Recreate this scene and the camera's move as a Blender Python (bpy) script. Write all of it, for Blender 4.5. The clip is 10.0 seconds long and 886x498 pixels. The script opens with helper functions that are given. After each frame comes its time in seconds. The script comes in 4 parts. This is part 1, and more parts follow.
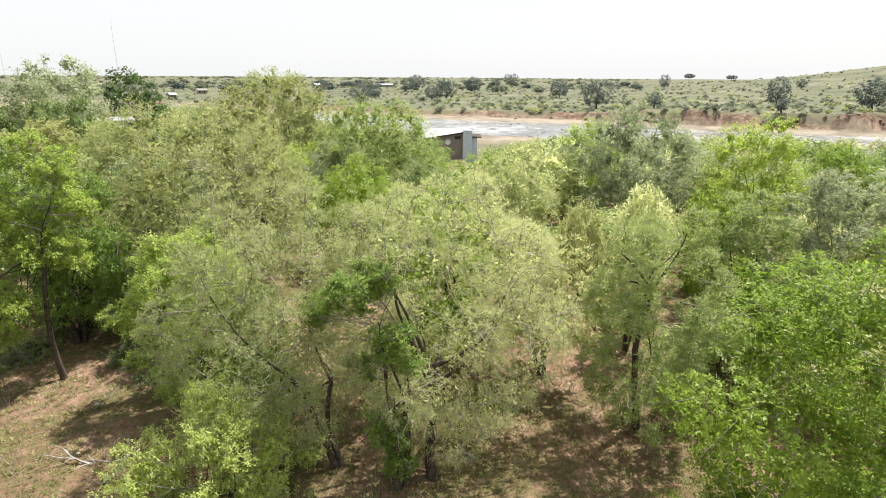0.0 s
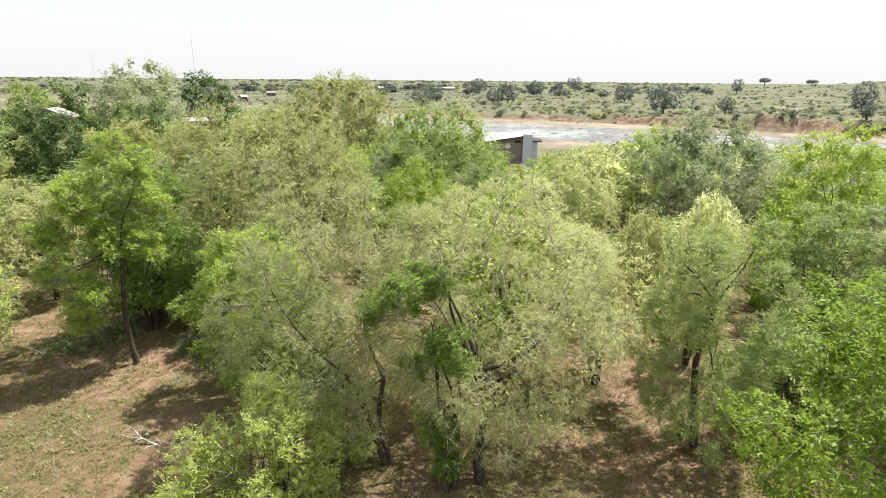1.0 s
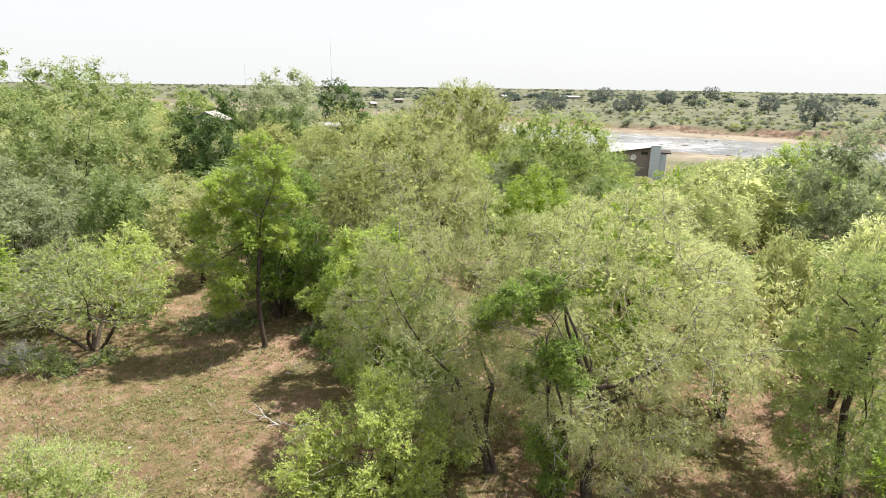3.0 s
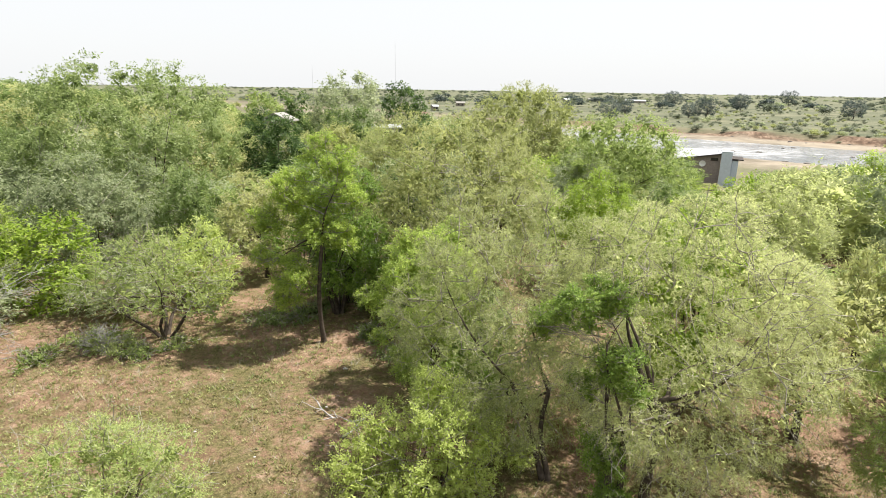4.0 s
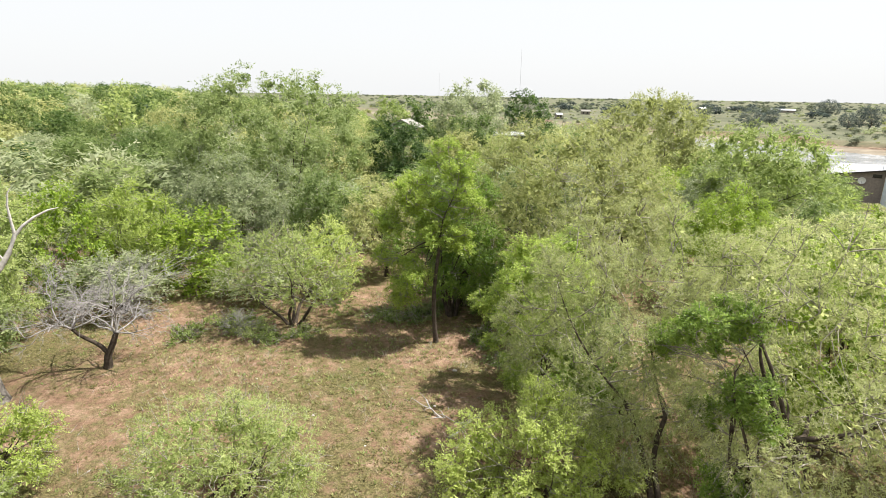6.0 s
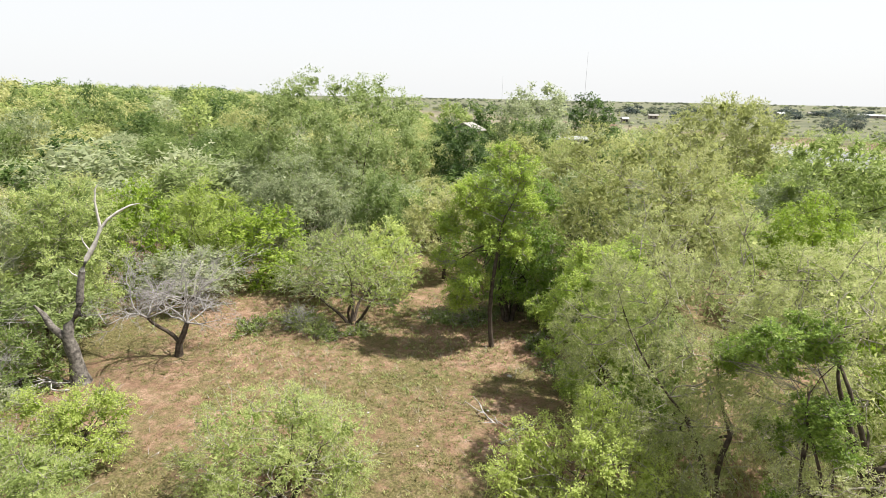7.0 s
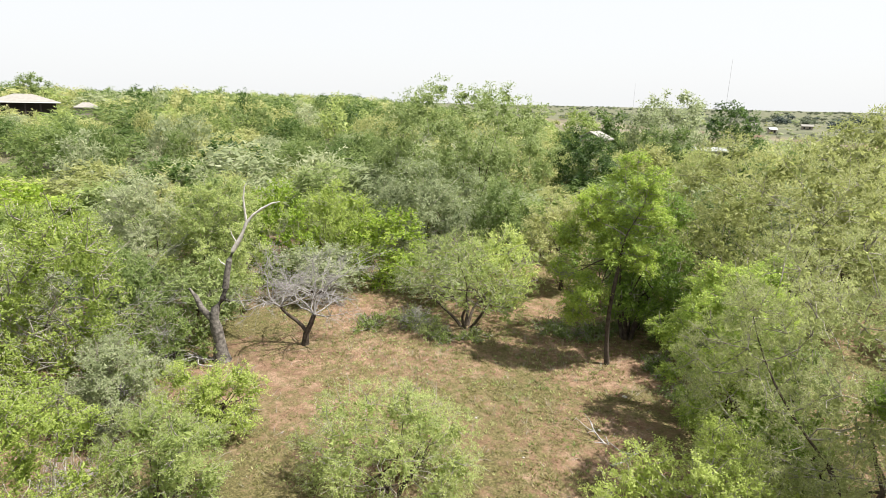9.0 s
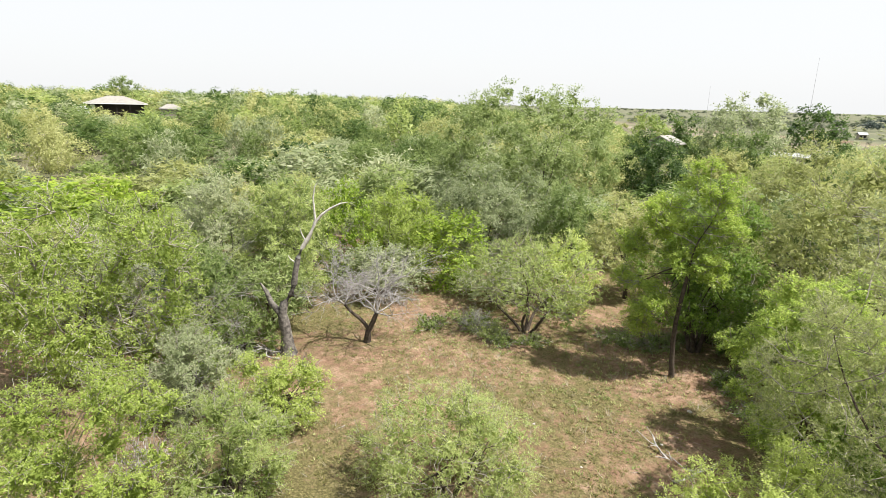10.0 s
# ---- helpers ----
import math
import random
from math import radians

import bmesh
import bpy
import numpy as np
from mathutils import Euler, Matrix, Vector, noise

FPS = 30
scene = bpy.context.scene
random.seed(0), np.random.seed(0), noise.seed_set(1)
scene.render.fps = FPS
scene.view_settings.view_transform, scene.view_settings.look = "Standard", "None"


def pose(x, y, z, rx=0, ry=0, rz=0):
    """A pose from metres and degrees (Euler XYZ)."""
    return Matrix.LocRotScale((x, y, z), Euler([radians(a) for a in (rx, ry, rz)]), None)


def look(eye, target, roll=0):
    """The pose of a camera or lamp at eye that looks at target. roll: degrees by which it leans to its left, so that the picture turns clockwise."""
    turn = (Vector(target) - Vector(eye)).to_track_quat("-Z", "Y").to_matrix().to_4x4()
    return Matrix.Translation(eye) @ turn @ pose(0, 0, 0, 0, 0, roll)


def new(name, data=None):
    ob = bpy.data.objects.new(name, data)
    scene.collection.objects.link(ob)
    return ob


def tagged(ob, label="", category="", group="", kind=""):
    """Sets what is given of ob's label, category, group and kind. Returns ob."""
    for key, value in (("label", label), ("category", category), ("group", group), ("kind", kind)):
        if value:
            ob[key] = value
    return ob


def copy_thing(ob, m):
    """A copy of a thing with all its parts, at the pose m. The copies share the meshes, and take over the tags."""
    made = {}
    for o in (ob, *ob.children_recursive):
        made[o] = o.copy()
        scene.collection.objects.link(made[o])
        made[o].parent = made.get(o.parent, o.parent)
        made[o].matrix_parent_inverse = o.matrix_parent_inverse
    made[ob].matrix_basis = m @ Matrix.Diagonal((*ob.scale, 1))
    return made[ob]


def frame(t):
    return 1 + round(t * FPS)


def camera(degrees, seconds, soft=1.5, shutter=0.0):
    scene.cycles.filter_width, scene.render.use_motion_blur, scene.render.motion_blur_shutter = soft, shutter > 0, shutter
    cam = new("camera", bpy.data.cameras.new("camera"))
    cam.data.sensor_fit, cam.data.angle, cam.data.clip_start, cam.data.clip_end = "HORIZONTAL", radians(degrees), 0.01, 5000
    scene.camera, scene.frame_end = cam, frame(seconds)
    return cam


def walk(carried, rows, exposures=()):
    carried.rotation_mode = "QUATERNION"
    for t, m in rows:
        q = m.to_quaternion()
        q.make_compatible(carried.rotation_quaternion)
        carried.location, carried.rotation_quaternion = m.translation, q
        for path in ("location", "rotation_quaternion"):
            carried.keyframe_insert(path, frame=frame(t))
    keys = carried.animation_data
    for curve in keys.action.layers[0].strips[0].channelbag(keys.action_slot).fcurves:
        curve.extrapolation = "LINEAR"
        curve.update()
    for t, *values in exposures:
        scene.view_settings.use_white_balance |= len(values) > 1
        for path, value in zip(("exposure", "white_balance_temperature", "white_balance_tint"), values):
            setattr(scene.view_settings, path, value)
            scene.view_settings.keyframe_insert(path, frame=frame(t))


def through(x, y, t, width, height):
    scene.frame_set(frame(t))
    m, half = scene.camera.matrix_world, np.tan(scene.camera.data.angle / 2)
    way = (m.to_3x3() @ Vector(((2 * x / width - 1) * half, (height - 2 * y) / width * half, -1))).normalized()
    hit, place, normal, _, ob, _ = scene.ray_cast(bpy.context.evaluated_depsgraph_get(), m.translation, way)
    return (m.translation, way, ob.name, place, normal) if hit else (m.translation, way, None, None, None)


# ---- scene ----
cam = camera(76.07, 10.0, soft=0.7)
PATH = [
    (0, pose(0.0, 0.0, 8.5, 73.106, 0, -23.023) @ pose(0, 0, 0, 0, 0, 0.416)),
    (0.5, pose(0.024, -0.049, 8.503, 73.264, 0, -20.024) @ pose(0, 0, 0, 0, 0, 0.458)),
    (1, pose(0.005, -0.04, 8.511, 73.38, 0, -17.074) @ pose(0, 0, 0, 0, 0, 0.585)),
    (1.5, pose(-0.028, 0.051, 8.487, 73.466, 0, -14.092) @ pose(0, 0, 0, 0, 0, 0.692)),
    (2, pose(-0.056, 0.081, 8.487, 73.579, 0, -11.093) @ pose(0, 0, 0, 0, 0, 0.734)),
    (2.5, pose(-0.059, 0.035, 8.488, 73.823, 0, -8.124) @ pose(0, 0, 0, 0, 0, 0.762)),
    (4, pose(-0.12, 0.064, 8.41, 74.24, 0, 0.822) @ pose(0, 0, 0, 0, 0, 0.994)),
    (4.5, pose(-0.124, 0.043, 8.406, 74.396, 0, 3.852) @ pose(0, 0, 0, 0, 0, 0.967)),
    (5, pose(-0.129, 0.025, 8.403, 74.513, 0, 6.852) @ pose(0, 0, 0, 0, 0, 0.961)),
    (5.5, pose(-0.137, 0.011, 8.382, 74.646, 0, 9.851) @ pose(0, 0, 0, 0, 0, 0.988)),
    (7, pose(-0.132, 0.011, 8.392, 74.977, 0, 18.971) @ pose(0, 0, 0, 0, 0, 1.196)),
    (7.5, pose(-0.132, 0.031, 8.391, 75.064, 0, 22.044) @ pose(0, 0, 0, 0, 0, 1.258)),
    (8, pose(-0.13, 0.041, 8.38, 75.222, 0, 25.07) @ pose(0, 0, 0, 0, 0, 1.207)),
    (8.5, pose(-0.106, 0.042, 8.391, 75.298, 0, 28.082) @ pose(0, 0, 0, 0, 0, 1.188)),
    (9, pose(-0.11, -0.031, 8.413, 75.441, 0, 31.236) @ pose(0, 0, 0, 0, 0, 1.359)),
    (9.5, pose(-0.102, -0.107, 8.451, 75.502, 0, 34.356) @ pose(0, 0, 0, 0, 0, 1.493)),
    (10, pose(-0.104, -0.144, 8.473, 75.486, 0, 37.542) @ pose(0, 0, 0, 0, 0, 1.497)),
]
walk(cam, PATH)

# ---- light ----
SUN_AZ, SUN_EL = 68.0, 61.0   # degrees to the right of +y, and above the horizon
scene.view_settings.exposure = 1.1
world = bpy.data.worlds.new("sky")
scene.world = world
world.use_nodes = True
wn, wl = world.node_tree.nodes, world.node_tree.links
sky = wn.new("ShaderNodeTexSky")
sky.sky_type, sky.sun_disc = "NISHITA", False
sky.sun_elevation, sky.sun_rotation = radians(SUN_EL), radians(SUN_AZ)
sky.altitude, sky.air_density, sky.dust_density, sky.ozone_density = 300, 1.0, 4.0, 1.0
veil = wn.new("ShaderNodeMix")            # thin bright cloud veil over the blue
veil.data_type = "RGBA"
veil.inputs["Factor"].default_value = 0.8
veil.inputs["B"].default_value = (10.5, 10.6, 10.7, 1)
wl.new(sky.outputs["Color"], veil.inputs["A"])
wl.new(veil.outputs["Result"], wn["Background"].inputs["Color"])
wn["Background"].inputs["Strength"].default_value = 0.0503
sun = new("sun", bpy.data.lights.new("sun", "SUN"))
sun.data.energy, sun.data.angle, sun.data.color = 5.0, radians(0.6), (1.0, 0.95, 0.86)
a, e = radians(SUN_AZ), radians(SUN_EL)
sun.matrix_world = look((60 * math.sin(a) * math.cos(e), 60 * math.cos(a) * math.cos(e), 60 * math.sin(e)), (0, 0, 0))

# ---- materials ----
def material(name, rough=0.8, spec=0.3):
    m = bpy.data.materials.new(name)
    m.use_nodes = True
    b = m.node_tree.nodes["Principled BSDF"]
    b.inputs["Roughness"].default_value, b.inputs["Specular IOR Level"].default_value = rough, spec
    return m, m.node_tree.nodes, m.node_tree.links, b


def noise_node(n, l, scale, detail=4, rough=0.55, coord="Object"):
    c = n.new("ShaderNodeTexCoord")
    t = n.new("ShaderNodeTexNoise")
    t.inputs["Scale"].default_value, t.inputs["Detail"].default_value, t.inputs["Roughness"].default_value = scale, detail, rough
    l.new(c.outputs[coord], t.inputs["Vector"])
    return t.outputs["Fac"]


def world_noise(n, l, scale, detail=4, rough=0.55):
    g = n.new("ShaderNodeNewGeometry")
    t = n.new("ShaderNodeTexNoise")
    t.inputs["Scale"].default_value, t.inputs["Detail"].default_value, t.inputs["Roughness"].default_value = scale, detail, rough
    l.new(g.outputs["Position"], t.inputs["Vector"])
    return t.outputs["Fac"]


def ramp(n, l, fac, stops):
    r = n.new("ShaderNodeValToRGB")
    while len(r.color_ramp.elements) < len(stops):
        r.color_ramp.elements.new(0.5)
    for el, (p, c) in zip(r.color_ramp.elements, stops):
        el.position, el.color = p, (*c, 1)
    l.new(fac, r.inputs["Fac"])
    return r.outputs["Color"]


def mix(n, l, fac, a, b, mode="MIX"):
    m = n.new("ShaderNodeMix")
    m.data_type, m.blend_type = "RGBA", mode
    for key, v in (("Factor", fac), ("A", a), ("B", b)):
        if isinstance(v, (int, float)):
            m.inputs[key].default_value = v
        elif isinstance(v, tuple):
            m.inputs[key].default_value = (*v, 1)
        else:
            l.new(v, m.inputs[key])
    return m.outputs["Result"]


def calc(n, l, op, a, b):
    m = n.new("ShaderNodeMath")
    m.operation = op
    m.use_clamp = False
    for i, v in enumerate((a, b)):
        if isinstance(v, (int, float)):
            m.inputs[i].default_value = v
        else:
            l.new(v, m.inputs[i])
    return m.outputs["Value"]


def relief(n, l, b, height, strength=0.4, distance=0.02):
    u = n.new("ShaderNodeBump")
    u.inputs["Strength"].default_value, u.inputs["Distance"].default_value = strength, distance
    l.new(height, u.inputs["Height"])
    l.new(u.outputs["Normal"], b.inputs["Normal"])


def leaf_material(name, dark, mid, light, through=0.25):
    """Foliage: each leaf has its own tint, each clump, bough and tree a drift of it; light passes through the blades."""
    m, n, l, b = material(name, 0.5, 0.28)
    g = n.new("ShaderNodeNewGeometry")
    o = n.new("ShaderNodeObjectInfo")
    f = calc(n, l, "MULTIPLY", g.outputs["Random Per Island"], 0.26)
    for scale, share in ((0.6, 0.30), (2.6, 0.26), (11.0, 0.14)):
        f = calc(n, l, "ADD", f, calc(n, l, "MULTIPLY", world_noise(n, l, scale, 3, 0.6), share))
    f = calc(n, l, "ADD", f, calc(n, l, "MULTIPLY", calc(n, l, "SUBTRACT", o.outputs["Random"], 0.36), 0.26))
    col = ramp(n, l, f, [(0.26, dark), (0.5, mid), (0.76, light)])
    l.new(col, b.inputs["Base Color"])
    t = n.new("ShaderNodeBsdfTranslucent")
    l.new(mix(n, l, 1.0, col, (1.22, 1.25, 1.1), "MULTIPLY"), t.inputs["Color"])
    s = n.new("ShaderNodeMixShader")
    s.inputs["Fac"].default_value = through
    l.new(b.outputs["BSDF"], s.inputs[1])
    l.new(t.outputs["BSDF"], s.inputs[2])
    l.new(s.outputs["Shader"], n["Material Output"].inputs["Surface"])
    return m


TONES = {
    "pale": ("pale_thorn_leaf", (0.215, 0.249, 0.0972), (0.404, 0.437, 0.201), (0.661, 0.668, 0.366), 0.6),
    "bright": ("bright_leaf", (0.104, 0.174, 0.0209), (0.222, 0.316, 0.0397), (0.394, 0.47, 0.0887), 0.5),
    "leafy": ("mid_green_leaf", (0.0979, 0.169, 0.0274), (0.211, 0.307, 0.0485), (0.405, 0.483, 0.106), 0.5),
    "dark": ("dark_leaf", (0.036, 0.07, 0.02), (0.072, 0.122, 0.032), (0.15, 0.21, 0.065), 0.5),
    "green": ("green_leaf", (0.122, 0.172, 0.0477), (0.228, 0.294, 0.0891), (0.41, 0.456, 0.178), 0.5),
    "olive": ("olive_leaf", (0.17, 0.193, 0.0693), (0.307, 0.332, 0.131), (0.463, 0.457, 0.225), 0.5),
    "grey": ("grey_green_leaf", (0.134, 0.174, 0.0898), (0.251, 0.292, 0.16), (0.449, 0.47, 0.309), 0.5),
    "yellow": ("yellow_green_leaf", (0.166, 0.227, 0.0462), (0.322, 0.397, 0.0924), (0.502, 0.561, 0.196), 0.5),
    "deep": ("deep_green_leaf", (0.0809, 0.129, 0.0357), (0.162, 0.22, 0.0714), (0.312, 0.363, 0.155), 0.5),
    "vivid": ("vivid_dark_leaf", (0.0942, 0.167, 0.0283), (0.21, 0.304, 0.0589), (0.438, 0.516, 0.131), 0.5),
    "weed": ("weed_leaf", (0.087, 0.0902, 0.0313), (0.18, 0.169, 0.0606), (0.315, 0.276, 0.115), 0.5),
    # the last two tones carry distance haze as a bluish grey in their colour
    "far": ("hazed_far_bush_leaf", (0.063, 0.0792, 0.0551), (0.122, 0.142, 0.0997), (0.207, 0.225, 0.162), 0.5),
    "dusk": ("hazed_dark_tree_leaf", (0.0374, 0.0542, 0.0524), (0.0673, 0.0889, 0.0852), (0.122, 0.147, 0.137), 0.5),
}
LEAF = {k: leaf_material(*v) for k, v in TONES.items()}

def bark_material(name, dark, light):
    m, n, l, b = material(name, 0.9, 0.15)
    f = noise_node(n, l, 9, 6, 0.65)
    l.new(ramp(n, l, f, [(0.3, dark), (0.7, light)]), b.inputs["Base Color"])
    relief(n, l, b, noise_node(n, l, 28, 5), 0.6, 0.02)
    return m


BARK = bark_material("dark_bark", (0.028, 0.0208, 0.016), (0.104, 0.084, 0.068))
TWIG = bark_material("grey_twig_bark", (0.128, 0.112, 0.088), (0.4, 0.376, 0.328))
CHARRED = bark_material("blackened_dead_bark", (0.016, 0.013, 0.012), (0.24, 0.22, 0.20))
BLEACHED = bark_material("bleached_dead_wood", (0.33, 0.31, 0.29), (0.56, 0.54, 0.51))
DEADWOOD = bark_material("weathered_dead_wood", (0.17, 0.16, 0.157), (0.43, 0.41, 0.405))


def ground_material():
    m, n, l, b = material("red_soil_and_weeds", 0.95, 0.1)
    big, patch, fine = world_noise(n, l, 0.25, 4, 0.6), world_noise(n, l, 3.4, 7, 0.72), world_noise(n, l, 17.0, 5, 0.7)
    soil = ramp(n, l, world_noise(n, l, 1.6, 8, 0.75), [(0.3, (0.11, 0.064, 0.043)), (0.5, (0.245, 0.155, 0.106)), (0.68, (0.40, 0.285, 0.21))])
    weed = ramp(n, l, fine, [(0.32, (0.045, 0.042, 0.018)), (0.5, (0.13, 0.118, 0.05)), (0.66, (0.25, 0.21, 0.11))])
    f = calc(n, l, "ADD", calc(n, l, "MULTIPLY", big, 0.55), calc(n, l, "MULTIPLY", patch, 0.45))
    f = calc(n, l, "ADD", f, calc(n, l, "MULTIPLY", fine, 0.25))
    cover = n.new("ShaderNodeMapRange")
    cover.inputs["From Min"].default_value, cover.inputs["From Max"].default_value = 0.58, 0.68
    l.new(f, cover.inputs["Value"])
    near = mix(n, l, cover.outputs["Result"], soil, weed)
    # fine dark brown speckle at random over soil and weeds
    speckle = ramp(n, l, world_noise(n, l, 15.0, 5, 0.7), [(0.5, (0, 0, 0)), (0.64, (1, 1, 1))])
    near = mix(n, l, calc(n, l, "MULTIPLY", speckle, 0.55), near, (0.05, 0.04, 0.024))
    at = n.new("ShaderNodeAttribute")
    at.attribute_name = "zone"
    sep = n.new("ShaderNodeSeparateColor")
    l.new(at.outputs["Color"], sep.inputs["Color"])
    plain = ramp(n, l, world_noise(n, l, 0.035, 8, 0.7), [(0.3, (0.06, 0.068, 0.0432)), (0.5, (0.108, 0.114, 0.0736)), (0.7, (0.188, 0.176, 0.12))])
    bank = ramp(n, l, world_noise(n, l, 0.5, 8, 0.75), [(0.34, (0.035, 0.024, 0.018)), (0.5, (0.13, 0.085, 0.06)), (0.66, (0.30, 0.22, 0.165))])
    sand = ramp(n, l, world_noise(n, l, 0.12, 7, 0.65), [(0.3, (0.112, 0.096, 0.072)), (0.6, (0.264, 0.228, 0.18))])
    col = mix(n, l, sep.outputs["Red"], near, plain)
    col = mix(n, l, sep.outputs["Blue"], col, sand)
    col = mix(n, l, sep.outputs["Green"], col, bank)
    l.new(col, b.inputs["Base Color"])
    relief(n, l, b, world_noise(n, l, 11, 9, 0.75), 1.0, 0.09)
    return m


def plain_material(name, colour, rough=0.7, spec=0.3, metal=0.0, var=0.25, scale=4.0):
    m, n, l, b = material(name, rough, spec)
    b.inputs["Metallic"].default_value = metal
    lo, hi = tuple(c * (1 - var) for c in colour), tuple(min(1, c * (1 + var)) for c in colour)
    l.new(ramp(n, l, noise_node(n, l, scale, 6, 0.65), [(0.3, lo), (0.7, hi)]), b.inputs["Base Color"])
    return m


def water_material():
    m, n, l, b = material("muddy_water_painted_glints", 0.15, 0.5)
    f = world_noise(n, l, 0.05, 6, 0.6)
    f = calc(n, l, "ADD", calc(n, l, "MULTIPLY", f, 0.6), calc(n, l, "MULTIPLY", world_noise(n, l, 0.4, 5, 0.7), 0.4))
    # riffles and sky glints put into the base colour as pale patches
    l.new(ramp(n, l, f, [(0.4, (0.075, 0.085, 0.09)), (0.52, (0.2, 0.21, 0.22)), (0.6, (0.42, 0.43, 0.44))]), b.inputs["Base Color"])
    relief(n, l, b, world_noise(n, l, 0.45, 6, 0.65), 0.6, 0.5)
    return m


GROUND, WATER = ground_material(), water_material()
WALL = plain_material("taupe_plaster", (0.24, 0.205, 0.185), 0.9, 0.2)
METAL = plain_material("galvanised_sheet", (0.464, 0.52, 0.6), 0.45, 0.5, 0.25, 0.1)
ROOFING = plain_material("pale_roof_sheet", (0.352, 0.368, 0.392), 0.5, 0.4, 0.1, 0.12, 1.5)
TILE = plain_material("weathered_grey_brown_roofing", (0.23, 0.22, 0.205), 0.9, 0.2, 0, 0.2, 2)
TAN = plain_material("tan_plaster", (0.272, 0.24, 0.2), 0.9, 0.2)
WHITE = plain_material("white_paint", (0.624, 0.624, 0.616), 0.6, 0.4, 0, 0.08)
# dark timber parts; on the lodge wall it is painted veranda shade
SHADOWED = plain_material("dark_timber_and_shade", (0.048, 0.04, 0.036), 0.8, 0.2)
GLASS = plain_material("dark_window_glass", (0.016, 0.0176, 0.02), 0.08, 0.5, 0, 0.1)
STEEL = plain_material("dull_mast_steel", (0.24, 0.24, 0.248), 0.5, 0.5, 0.5)
PALE = plain_material("pale_quartz", (0.4, 0.368, 0.336), 0.7, 0.3)
STONE = plain_material("river_rock", (0.136, 0.124, 0.112), 0.9, 0.2, 0, 0.35, 1.0)

# ---- ground ----
NX, NY = 0.7071, 0.7071      # across the river, away from the camera


def smooth(a, b, v):
    v = np.clip((v - a) / (b - a), 0, 1)
    return v * v * (3 - 2 * v)


def wave(x, y, k, seed):
    r = np.random.RandomState(seed)
    z = np.zeros_like(x, dtype=float)
    for i in range(5):
        q, p = r.uniform(0, 6.283, 2)
        f = k * (1 + 0.7 * i)
        z = z + np.sin(f * (x * np.cos(q) + y * np.sin(q)) + p) / (1 + 0.7 * i)
    return z / 2.2


def terrain(x, y):
    """Height of the land, and its kind: (plain, bank, sand)."""
    x, y = np.asarray(x, float), np.asarray(y, float)
    s, q = NX * x + NY * y, NX * x - NY * y
    s = s + 5 * np.sin(q / 47 + 1.0) + 2.5 * np.sin(q / 17)
    z = -5.6 * smooth(25, 112, s)
    z = z + 4.4 * smooth(40, 150, -0.9 * x + 0.45 * y)
    z = z - 1.6 * smooth(138, 152, s)
    top = 1.7 + 2.5 * smooth(-60, 10, q) + 0.25 * np.sin(q / 9 + 2) + 0.2 * np.sin(q / 3.7)
    z = np.where(s > 185, -7.2 + 1.5 * smooth(186, 193, s) + 0.5 * smooth(193, 203, s) + (top - 0.2) * smooth(203, 207, s + 2.5 * np.sin(q / 6) + 1.5 * np.sin(q / 2.3)), z)
    z = z + smooth(207, 1500, s) * 3.0 * (1 - smooth(60, 90, q) * 0) + smooth(1500, 4500, s) * 4.0
    hx, hy = 800 * math.sin(radians(73)), 800 * math.cos(radians(73))
    z = z + 44 * np.exp(-((x - hx) ** 2 + (y - hy) ** 2) / 54000.0)
    near = 1 - smooth(25, 60, np.hypot(x, y))
    z = z + near * 0.09 * wave(x, y, 0.5, 3) + (1 - near) * 0.35 * wave(x, y, 0.09, 5) * (1 - smooth(120, 140, s) * (1 - smooth(207, 230, s)))
    gully = np.exp(-(((x + 13.6) * 0.9 + (y - 5.2) * 0.4) / 0.9) ** 2) * np.exp(-(((y - 5.0) * 0.9 - (x + 13.8) * 0.4) / 2.8) ** 2)
    z = z - 0.7 * gully
    plain = np.maximum(smooth(205, 215, s), 0.8 * smooth(30, 60, np.hypot(x, y)))
    bank = smooth(198, 204, s) * (1 - smooth(204.5, 207.5, s + 1.5 * np.sin(q / 5)))
    bank = np.maximum(bank, 0.8 * gully)
    sand = np.maximum(smooth(185, 190, s) * (1 - smooth(200, 206, s)), smooth(118, 132, s) * (1 - smooth(150, 160, s)))
    return z, plain, bank, sand


def height(x, y):
    return float(terrain(x, y)[0])


def mesh_object(name, verts, faces, mat, parent=None, flat=True):
    me = bpy.data.meshes.new(name)
    me.from_pydata([tuple(map(float, v)) for v in verts], [], [tuple(f) for f in faces])
    me.materials.append(mat)
    if not flat:
        me.polygons.foreach_set("use_smooth", [True] * len(me.polygons))
    me.update()
    ob = new(name, me)
    ob.parent = parent
    return ob


def array_object(name, verts, loops, sizes, mat, parent=None, smooth_faces=False):
    """A mesh from numpy arrays: vertices, corner indices and the corner count of each face."""
    me = bpy.data.meshes.new(name)
    me.vertices.add(len(verts))
    me.vertices.foreach_set("co", np.ascontiguousarray(verts, np.float32).ravel())
    me.loops.add(len(loops))
    me.loops.foreach_set("vertex_index", np.ascontiguousarray(loops, np.int32))
    me.polygons.add(len(sizes))
    starts = np.concatenate([[0], np.cumsum(sizes)[:-1]])
    me.polygons.foreach_set("loop_start", starts.astype(np.int32))
    if smooth_faces:
        me.polygons.foreach_set("use_smooth", np.ones(len(sizes), bool))
    me.update(calc_edges=True)
    me.materials.append(mat)
    ob = new(name, me)
    ob.parent = parent
    return ob


